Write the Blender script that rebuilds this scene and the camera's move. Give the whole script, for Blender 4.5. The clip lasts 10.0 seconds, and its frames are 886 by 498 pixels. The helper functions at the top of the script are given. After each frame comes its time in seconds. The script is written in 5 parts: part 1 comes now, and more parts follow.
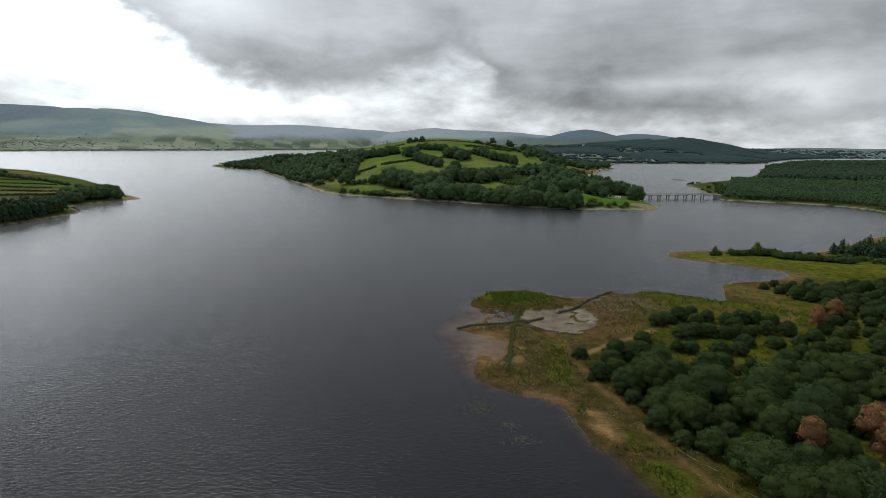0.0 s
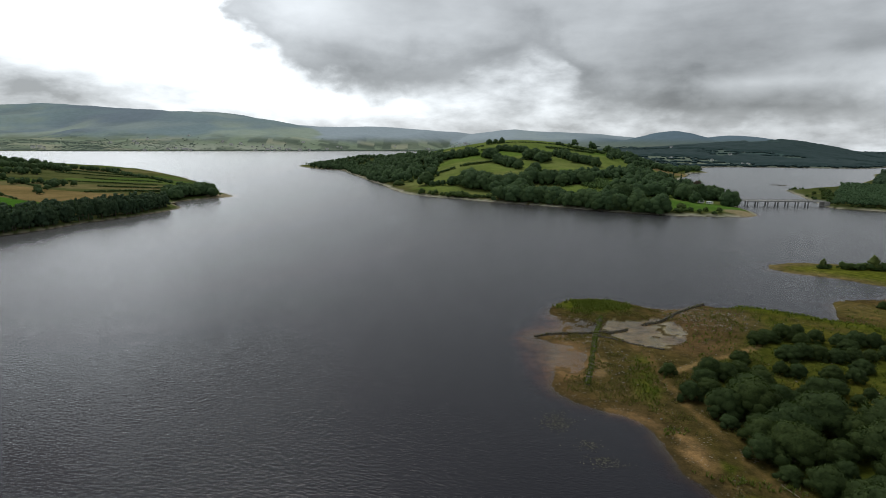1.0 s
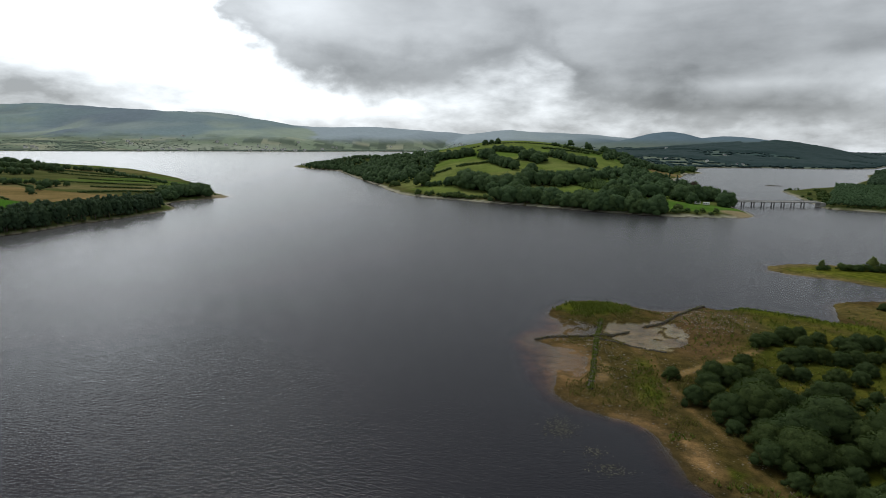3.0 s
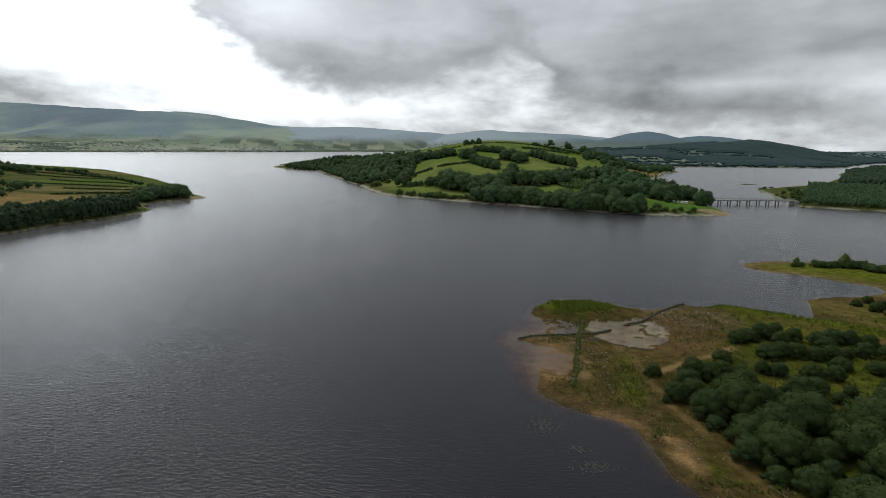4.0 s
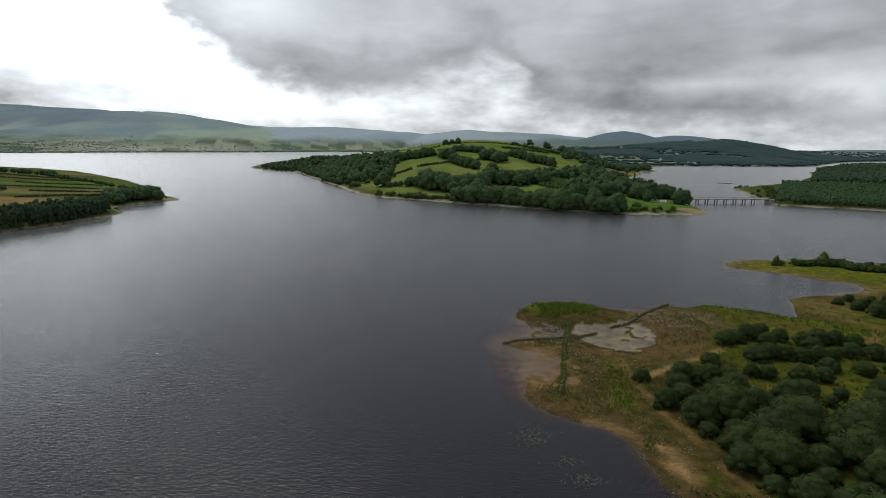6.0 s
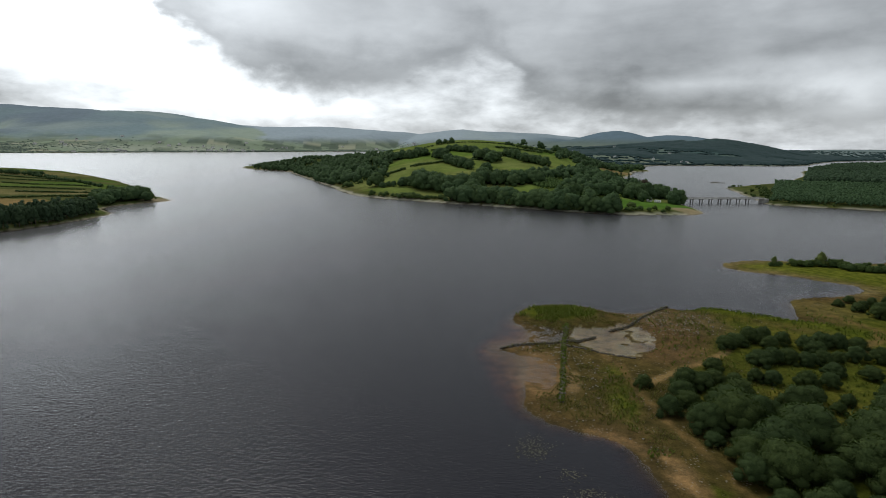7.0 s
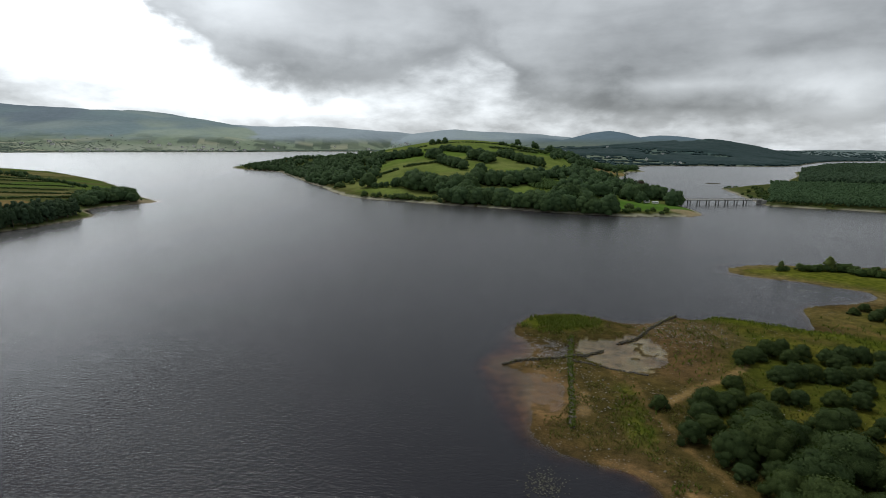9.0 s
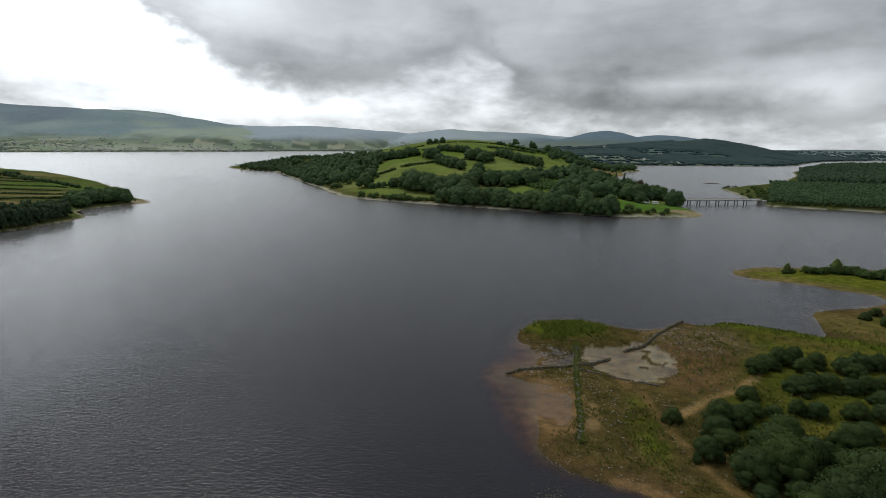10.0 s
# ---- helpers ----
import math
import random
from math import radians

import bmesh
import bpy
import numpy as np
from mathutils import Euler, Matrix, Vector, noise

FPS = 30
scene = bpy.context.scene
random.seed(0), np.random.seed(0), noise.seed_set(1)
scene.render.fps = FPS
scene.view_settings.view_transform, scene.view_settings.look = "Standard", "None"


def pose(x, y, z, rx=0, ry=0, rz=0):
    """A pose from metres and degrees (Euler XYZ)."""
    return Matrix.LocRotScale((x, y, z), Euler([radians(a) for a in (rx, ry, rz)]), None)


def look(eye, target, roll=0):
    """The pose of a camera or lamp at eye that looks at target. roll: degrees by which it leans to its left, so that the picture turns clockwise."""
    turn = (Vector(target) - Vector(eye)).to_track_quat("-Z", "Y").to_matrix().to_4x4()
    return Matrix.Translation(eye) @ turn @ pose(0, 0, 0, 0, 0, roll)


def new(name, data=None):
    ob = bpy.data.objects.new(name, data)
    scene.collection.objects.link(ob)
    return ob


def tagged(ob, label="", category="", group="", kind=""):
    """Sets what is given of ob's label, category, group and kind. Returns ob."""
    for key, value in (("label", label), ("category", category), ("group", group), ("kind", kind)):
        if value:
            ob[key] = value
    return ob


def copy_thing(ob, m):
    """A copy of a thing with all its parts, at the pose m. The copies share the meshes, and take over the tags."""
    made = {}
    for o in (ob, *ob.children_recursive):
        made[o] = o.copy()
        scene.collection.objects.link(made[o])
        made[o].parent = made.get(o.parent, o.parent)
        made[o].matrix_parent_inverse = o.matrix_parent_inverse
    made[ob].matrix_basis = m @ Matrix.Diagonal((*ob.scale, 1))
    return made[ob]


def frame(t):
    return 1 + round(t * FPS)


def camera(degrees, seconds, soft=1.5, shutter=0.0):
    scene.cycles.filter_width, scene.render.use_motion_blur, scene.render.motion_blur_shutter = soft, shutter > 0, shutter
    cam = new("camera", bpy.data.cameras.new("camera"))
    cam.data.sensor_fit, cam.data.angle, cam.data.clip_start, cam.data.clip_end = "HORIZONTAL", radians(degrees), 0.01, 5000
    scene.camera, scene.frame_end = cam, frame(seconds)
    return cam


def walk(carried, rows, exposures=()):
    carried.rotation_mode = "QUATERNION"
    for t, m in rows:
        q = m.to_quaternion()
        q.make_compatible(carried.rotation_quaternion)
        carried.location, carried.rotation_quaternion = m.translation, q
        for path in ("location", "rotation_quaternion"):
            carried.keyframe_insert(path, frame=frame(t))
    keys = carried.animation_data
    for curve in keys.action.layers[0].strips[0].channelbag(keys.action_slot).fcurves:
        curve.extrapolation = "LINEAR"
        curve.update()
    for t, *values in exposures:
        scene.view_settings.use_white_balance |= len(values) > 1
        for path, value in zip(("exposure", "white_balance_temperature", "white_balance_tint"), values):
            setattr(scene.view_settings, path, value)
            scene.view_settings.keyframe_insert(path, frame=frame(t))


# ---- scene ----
cam = camera(77.9, 10.0, soft=0.8)
# seconds, place (the lake's surface is z = 0), yaw to the left, pitch, lean to the left
ROWS = [
    (0.0, 0.00, 0.00, 50.00, 0.00, -10.99, 0.51),
    (0.5, -0.43, 1.94, 49.88, 5.18, -10.93, 0.59),
    (1.0, -0.83, 3.30, 49.85, 8.08, -10.91, 0.65),
    (1.5, -1.34, 4.13, 49.85, 9.51, -10.88, 0.69),
    (2.0, -1.72, 4.66, 49.88, 10.18, -10.88, 0.70),
    (2.5, -1.95, 4.98, 49.89, 9.04, -10.87, 0.72),
    (4.0, -2.44, 5.23, 49.90, 5.63, -10.84, 0.63),
    (4.5, -2.62, 5.78, 49.90, 5.03, -10.82, 0.60),
    (5.0, -2.90, 6.65, 49.89, 4.46, -10.82, 0.59),
    (5.5, -3.20, 7.96, 49.86, 3.94, -10.82, 0.55),
    (7.0, -4.17, 13.58, 49.85, 2.78, -10.85, 0.48),
    (7.5, -4.55, 15.83, 49.88, 2.56, -10.84, 0.49),
    (8.0, -4.93, 18.33, 49.89, 2.36, -10.85, 0.50),
    (8.5, -5.35, 20.88, 49.90, 2.18, -10.84, 0.53),
    (9.0, -5.81, 23.38, 49.94, 2.00, -10.85, 0.56),
    (9.5, -6.30, 26.05, 49.99, 1.84, -10.87, 0.57),
    (10.0, -6.86, 28.61, 50.06, 1.68, -10.88, 0.56),
]
walk(cam, [(t, pose(x, y, z, 90 + pitch, 0, yaw) @ pose(0, 0, 0, 0, 0, lean)) for t, x, y, z, yaw, pitch, lean in ROWS])

# ---------------------------------------------------------------- nodes
def nodes_of(tree):
    tree.nodes.clear()

    def node(kind, link=None, **values):
        n = tree.nodes.new(kind)
        for key, value in values.items():
            if key in ("operation", "blend_type", "data_type", "attribute_name", "distribution", "sky_type", "sun_disc",
                       "sun_elevation", "sun_rotation", "interpolation_type", "clamp", "normalize", "noise_dimensions", "feature",
                       "air_density", "dust_density", "ozone_density", "altitude"):
                setattr(n, key, value)
            else:
                n.inputs[int(key[1:]) if key[0] == "_" else key.replace("_", " ")].default_value = value
        return n

    def join(a, b):
        tree.links.new(a, b)

    return node, join


def ramp_of(n, stops):
    e = n.color_ramp.elements
    while len(e) > 1:
        e.remove(e[-1])
    e[0].position, e[0].color = stops[0][0], (*stops[0][1], 1)
    for p, c in stops[1:]:
        e.new(p).color = (*c, 1)


# ---------------------------------------------------------------- sky and sun
SUN_AZ, SUN_EL = -38.0, 58.0      # degrees, to the right of +y and up
world = bpy.data.worlds.new("sky")
scene.world = world
world.use_nodes = True
node, join = nodes_of(world.node_tree)
to_sun = Vector((math.sin(radians(SUN_AZ)) * math.cos(radians(SUN_EL)), math.cos(radians(SUN_AZ)) * math.cos(radians(SUN_EL)), math.sin(radians(SUN_EL))))


def build_sky():
    def m(op, a, b=None, c=None, clamp=False):
        n = node("ShaderNodeMath", operation=op)
        n.use_clamp = clamp
        for i, v in enumerate((a, b, c)):
            if v is None:
                continue
            if isinstance(v, (int, float)):
                n.inputs[i].default_value = v
            else:
                join(v, n.inputs[i])
        return n.outputs[0]

    def soft_step(v, lo, hi):
        n = node("ShaderNodeMapRange", interpolation_type="SMOOTHSTEP")
        join(v, n.inputs[0])
        n.inputs[1].default_value, n.inputs[2].default_value = lo, hi
        return n.outputs[0]

    def noise_at(v, scale, detail, rough, dist=0.0):
        n = node("ShaderNodeTexNoise", Scale=scale, Detail=detail, Roughness=rough, Distortion=dist)
        join(v, n.inputs["Vector"])
        return n.outputs[0]

    def stretched(v, k):
        n = node("ShaderNodeVectorMath", operation="MULTIPLY")
        join(v, n.inputs[0])
        n.inputs[1].default_value = (1.0, 1.0, k)
        return n.outputs[0]

    def swing(n, k):
        return m("MULTIPLY", m("SUBTRACT", n, 0.5), k)

    def lobe(a0, e0, ra, re):
        u = m("DIVIDE", m("SUBTRACT", az, a0), ra)
        v = m("DIVIDE", m("SUBTRACT", el, e0), re)
        return m("EXPONENT", m("MULTIPLY", m("ADD", m("MULTIPLY", u, u), m("MULTIPLY", v, v)), -1.0))

    way = node("ShaderNodeTexCoord").outputs["Generated"]
    sep = node("ShaderNodeSeparateXYZ")
    join(way, sep.inputs[0])
    x, y, z = sep.outputs
    moved = node("ShaderNodeVectorMath", operation="ADD")
    join(way, moved.inputs[0])
    moved.inputs[1].default_value = (CLOUD_SEED, 0.7 * CLOUD_SEED, 0)
    moved = moved.outputs[0]
    big = noise_at(stretched(moved, 1.7), 5.5, 7.0, 0.52, 0.2)            # masses
    heap = noise_at(stretched(moved, 1.6), 13.0, 8.0, 0.54, 0.15)          # billows
    low = noise_at(stretched(moved, 2.6), 17.0, 8.0, 0.54, 0.15)           # small heaps above the horizon
    streak = noise_at(stretched(moved, 3.6), 5.5, 7.0, 0.54, 0.25)        # layers seen edge on
    # bearing and height above the horizon, in degrees
    az = m("ADD", m("MULTIPLY", m("ARCTAN2", x, y), 57.3), swing(heap, 5.0))
    el = m("MULTIPLY", m("ARCSINE", z), 57.3)
    # the underside of the thick cloud, by bearing
    edge = node("ShaderNodeValToRGB")
    join(m("ADD", m("DIVIDE", az, 360.0), 0.5), edge.inputs[0])
    ramp_of(edge, [((a + 180) / 360, (e / 20,) * 3) for a, e in UNDERSIDE])
    over = m("SUBTRACT", el, m("MULTIPLY", edge.outputs[0], 20.0))
    over = m("ADD", m("ADD", over, swing(heap, 6.5)), swing(big, 5.0))
    mask = soft_step(over, -0.9, 2.2)
    thin = m("ADD", m("ADD", 0.66, swing(low, 1.0)), swing(heap, 0.45))
    for weight, *where in THIN:
        thin = m("ADD", thin, m("MULTIPLY", lobe(*where), weight))
    sag = m("DIVIDE", m("SUBTRACT", over, 1.6), 2.4)
    thick = m("SUBTRACT", 0.47, m("MULTIPLY", m("EXPONENT", m("MULTIPLY", m("MULTIPLY", sag, sag), -1.0)), 0.11))
    thick = m("ADD", thick, m("ADD", swing(streak, 0.36), m("ADD", swing(big, 0.34), swing(heap, 0.16))))
    for weight, *where in THICK:
        thick = m("ADD", thick, m("MULTIPLY", lobe(*where), weight))
    tone = node("ShaderNodeMix", data_type="FLOAT")
    join(mask, tone.inputs[0])
    join(m("MAXIMUM", thin, 0.40), tone.inputs[2])
    join(m("MAXIMUM", thick, 0.17), tone.inputs[3])
    grey = node("ShaderNodeVectorMath", operation="SCALE")
    grey.inputs[0].default_value = (0.945, 1.0, 1.045)
    join(tone.outputs[0], grey.inputs["Scale"])
    sky = node("ShaderNodeTexSky", sky_type="NISHITA", sun_disc=False, sun_elevation=radians(SUN_EL), sun_rotation=radians(SUN_AZ))
    veil = node("ShaderNodeMix", data_type="RGBA")
    veil.inputs[0].default_value = 0.94
    dim = node("ShaderNodeVectorMath", operation="SCALE", Scale=0.10)
    join(sky.outputs[0], dim.inputs[0])
    join(dim.outputs[0], veil.inputs[6])
    join(grey.outputs[0], veil.inputs[7])
    back = node("ShaderNodeBackground", Strength=SKY_STRENGTH)
    join(veil.outputs[2], back.inputs[0])
    out = node("ShaderNodeOutputWorld")
    join(back.outputs[0], out.inputs[0])


CLOUD_SEED, SKY_STRENGTH = 3.0, 1.0
# bearing and height of the thick cloud's underside, in degrees
UNDERSIDE = [(-180, 6), (-90, 14), (-52, 20), (-36, 18.5), (-31, 13.5), (-27.5, 9.2), (-22, 6.0), (-18, 4.8), (-12, 5.0), (-6, 5.7), (-2.4, 6.3), (-0.4, 7.4), (2.4, 7.2), (5, 4.6), (9, 2.4), (15, 1.6), (22, 1.2), (30, 1.4), (60, 3), (180, 6)]
# brighter and darker parts: weight, bearing, height, half width, half height, in degrees
THIN = [(2.0, -40, 14, 14, 7), (0.55, -27, 6, 9, 4), (-0.45, -46, 4.4, 10, 1.5), (0.50, -15, 3.6, 10, 1.7), (0.16, 2, 5.5, 4, 2.4), (-0.06, 24, 1.0, 14, 1.2)]
# first two centre above the view, added to tune the lake's brightness
THICK = [(0.10, -5, 21, 34, 10), (-0.14, -42, 36, 28, 13), (-0.10, 18, 2.6, 12, 1.3), (0.42, -24, 14, 9, 6), (-0.05, -17, 6.5, 5, 1.6), (0.10, -8, 11.5, 9, 3), (-0.10, 12, 6.0, 7, 1.6), (-0.12, 26, 9.0, 12, 2.2), (-0.10, 20, 4.2, 12, 0.9), (0.14, 21, 5.6, 9, 0.6), (0.10, 29, 7.0, 6, 0.7), (0.10, 13, 2.8, 14, 0.6), (0.34, 34, 4.6, 5, 2.0)]
build_sky()
lamp = bpy.data.lights.new("sun", "SUN")
lamp.energy, lamp.angle, lamp.color = 1.75, radians(26), (1.0, 0.98, 0.94)
sun = new("sun", lamp)
sun.matrix_world = look(to_sun * 100, (0, 0, 0))

# ---------------------------------------------------------------- the lie of the land
def lattice(ix, iy, seed):
    h = (ix.astype(np.int64) * 374761393 + iy.astype(np.int64) * 668265263 + seed * 974634777) & 0xFFFFFFFF
    h = ((h ^ (h >> 13)) * 1274126177) & 0xFFFFFFFF
    return ((h ^ (h >> 16)) & 0xFFFF) / 65535.0


def rough(x, y, size, seed=0, octaves=3):
    """Smooth noise about 0, in -1 .. 1, with features of that size."""
    total, weight, amp = 0.0, 0.0, 1.0
    for o in range(octaves):
        u, v = np.asarray(x, float) / size + 17.3 * o, np.asarray(y, float) / size - 9.1 * o
        iu, iv = np.floor(u), np.floor(v)
        fu, fv = u - iu, v - iv
        fu, fv = fu * fu * (3 - 2 * fu), fv * fv * (3 - 2 * fv)
        a, b = lattice(iu, iv, seed + o), lattice(iu + 1, iv, seed + o)
        c, d = lattice(iu, iv + 1, seed + o), lattice(iu + 1, iv + 1, seed + o)
        total = total + amp * ((a * (1 - fu) + b * fu) * (1 - fv) + (c * (1 - fu) + d * fu) * fv)
        weight, amp, size = weight + amp, amp * 0.5, size * 0.5
    return 2 * total / weight - 1


def step(v, lo, hi):
    t = np.clip((v - lo) / (hi - lo), 0, 1)
    return t * t * (3 - 2 * t)


def rounded(poly):
    p = np.array(poly, float)
    q = np.roll(p, -1, 0)
    return np.stack([0.75 * p + 0.25 * q, 0.25 * p + 0.75 * q], 1).reshape(-1, 2)


def inside(x, y, poly, reach=90.0):
    """How far a place lies inside an outline, in metres (outside: minus)."""
    x, y = np.asarray(x, float), np.asarray(y, float)
    out = np.full(x.shape, -reach)
    lo, hi = poly.min(0) - reach, poly.max(0) + reach
    at = (x > lo[0]) & (x < hi[0]) & (y > lo[1]) & (y < hi[1])
    px, py = x[at], y[at]
    best, odd = np.full(px.shape, 1e12), np.zeros(px.shape, bool)
    for (ax, ay), (bx, by) in zip(poly, np.roll(poly, -1, 0)):
        dx, dy = bx - ax, by - ay
        k = np.clip(((px - ax) * dx + (py - ay) * dy) / (dx * dx + dy * dy + 1e-9), 0, 1)
        best = np.minimum(best, (px - ax - k * dx) ** 2 + (py - ay - k * dy) ** 2)
        if ay != by:
            odd ^= ((ay > py) != (by > py)) & (px < (bx - ax) * (py - ay) / (by - ay) + ax)
    out[at] = np.where(odd, 1, -1) * np.sqrt(best)
    return np.maximum(out, -reach)


def along(x, y, pts):
    """Distance from a line of points."""
    best = np.full(np.shape(x), 1e12)
    for (ax, ay), (bx, by) in zip(pts, pts[1:]):
        dx, dy = bx - ax, by - ay
        k = np.clip(((x - ax) * dx + (y - ay) * dy) / (dx * dx + dy * dy), 0, 1)
        best = np.minimum(best, (x - ax - k * dx) ** 2 + (y - ay - k * dy) ** 2)
    return np.sqrt(best)


def blob(x, y, cx, cy, rx, ry, turn=0.0):
    c, s = math.cos(radians(turn)), math.sin(radians(turn))
    u, v = (x - cx) * c + (y - cy) * s, (y - cy) * c - (x - cx) * s
    return np.sqrt((u / rx) ** 2 + (v / ry) ** 2)


# shores, in metres
SPIT_WEST = [(70, -40), (45, 35), (34, 64), (30.6, 74), (28.7, 81.5), (25.5, 85), (24, 93), (23.2, 99.5), (20, 102.5), (15, 104.3), (9.5, 107.5), (7, 112), (8, 118), (8.5, 126), (10, 134),
             (8, 140), (4, 142.5), (8.5, 145), (13, 151), (12, 158), (8, 165.5), (11.3, 174.5), (16.5, 181.8)]
SPIT_NORTH = [(28.5, 184.3), (37, 178), (43, 174.6), (52, 177), (58.5, 183), (62, 179), (72.5, 182.8), (79.5, 179.3), (86, 173.5), (92.5, 170.2), (96, 181), (102, 194), (110, 198),
              (122.7, 200.8), (135, 207), (138, 214), (128, 222), (120, 230), (110, 234), (100, 243), (107.5, 255), (127, 261), (150, 256), (180, 257), (196, 268), (257, 314), (400, 360), (700, 380), (900, 100), (700, -500), (150, -300)]
SPIT = rounded(SPIT_WEST + SPIT_NORTH)
HILL = rounded([(-490, 1150), (-431, 1050), (-367, 997), (-320, 967), (-269, 852), (-205, 720), (-175, 664), (-143, 590), (-113, 536), (-80, 513), (-24, 480), (24, 457), (62, 436), (101, 421), (129, 420),
                (160, 420), (173, 437), (179, 476), (177, 497), (189, 514), (190, 560), (192, 650), (205, 800), (225, 862), (282, 1004), (300, 1080), (345, 1115), (362, 1149), (340, 1200), (400, 1350), (463, 1446)])
BEHIND = rounded([(463, 1446), (544, 1465), (627, 1484), (776, 1480), (907, 1551), (960, 1640), (1130, 1852), (1307, 2060), (1700, 2250), (5000, 2900), (7000, 7000), (-3000, 8000), (-700, 4500), (-546, 3253),
                  (-480, 3000), (-330, 2300), (-260, 1700), (-330, 1350), (-440, 1220), (-480, 1160), (-200, 1050), (300, 1200), (400, 1350)])
WEST = rounded([(-546, 3253), (-700, 3290), (-852, 3262), (-1051, 2868), (-1479, 2543), (-1745, 2173), (-2000, 1980), (-3000, 1600), (-8000, 1200), (-8000, 8000), (1500, 8000)])
HEAD = rounded([(-296, 80), (-278, 200), (-272, 232), (-267, 258), (-264, 285), (-258, 310), (-253, 338), (-253, 368), (-252, 381), (-268, 396), (-279, 410), (-278, 440), (-269, 460), (-258, 471), (-278, 493),
                (-310, 520), (-400, 640), (-560, 800), (-720, 930), (-1100, 980), (-1700, 800), (-1700, -300), (-400, -250)])
EAST = rounded([(340, 415), (339, 440), (330, 462), (304, 480), (276, 491), (259, 503), (256, 513), (262, 530), (278, 585), (303, 690), (307, 706), (330, 716), (360, 750), (440, 810), (509, 913), (580, 1010), (655, 1150), (672, 1185),
                (740, 1230), (889, 1467), (1140, 1524), (1345, 1799), (1800, 2000), (5000, 2500), (5000, 200), (800, 390), (420, 392)])
WALL_LONG = [(14.4, 114.5), (16.6, 126), (19.9, 146), (21.6, 153), (23.4, 162)]
WALL_WEST = [(4.2, 143.0), (8, 145.6), (18.2, 147.5), (24, 149.2), (29.8, 153.2)]
WALL_NORTH = [(34.6, 158.3), (40, 161.5), (46, 169.5), (52, 176.5), (58.5, 183)]
WALL_SHORT = [(19.8, 146), (24, 143.5), (31, 140.5), (36, 137)]
PATH_WEST = [(44, 66), (40, 75), (36.5, 88), (34.2, 101), (32.2, 109), (31.2, 116), (30.6, 124), (31, 133), (27.3, 142)]
PATH_EAST = [(33.5, 123.5), (37.8, 126.9), (43.8, 131.4), (50, 135.2), (56.1, 140), (59.6, 144)]
PATH_FAR = [(93, 145), (96, 150), (103, 155), (108.5, 163), (104, 176)]
POND = rounded([(23.5, 149.5), (25.5, 145.5), (30, 142.5), (36, 140.5), (41.5, 144), (44.8, 152), (45, 157), (43, 162), (46, 169), (41, 164.5), (35, 160), (30.5, 161.5), (27, 158.5), (24.5, 154)])
RIDGE_WEST = np.array([(-8000, 200), (-5200, 240), (-4400, 263), (-4076, 259), (-3806, 285), (-3591, 292), (-3326, 290), (-2935, 268), (-2660, 252), (-2293, 240), (-2112, 232), (-1933, 200), (-1759, 174), (-1640, 152), (-1504, 126), (-1381, 99), (-1259, 74), (-1095, 54), (-600, 18), (8000, 0)], float)
RIDGE_WOOD = np.array([(-8000, 0), (100, 0), (300, 14), (450, 24), (632, 36), (738, 46), (844, 53), (928, 57), (1056, 46), (1161, 36), (1214, 26), (1255, 16), (1400, 5), (1700, 0), (8000, 0)], float)
RIDGE_FAR = np.array([(-8000, 100), (-2600, 150), (-1728, 159), (-1589, 151), (-1414, 149), (-1191, 155), (-970, 152), (-794, 137), (-546, 122), (-330, 115), (-175, 134), (-60, 143), (68, 131), (321, 125), (573, 111), (740, 96), (1100, 50), (1900, 12), (2400, 4), (2854, 20), (8000, 12)], float)


def ridge(x, y, line, at, near, far, grain, seed):
    z = np.interp(x, line[:, 0], line[:, 1])
    d = (y - at) * (1 + 0.12 * rough(x, y, 500, seed))
    shape = np.where(d < 0, np.exp(-((d / near) ** 2)), np.exp(-((d / far) ** 2)))
    return z * shape * (1 + grain * rough(x, y, 420, seed + 3) * (1 - shape) * 2)


def bank(sd, lip, width, slope, top):
    """Land that rises from its shore: a stony lip, then a slope up to its top."""
    return np.where(sd > 0, lip * step(sd, 0, width) + np.clip(sd * slope, 0, top), 0.0)


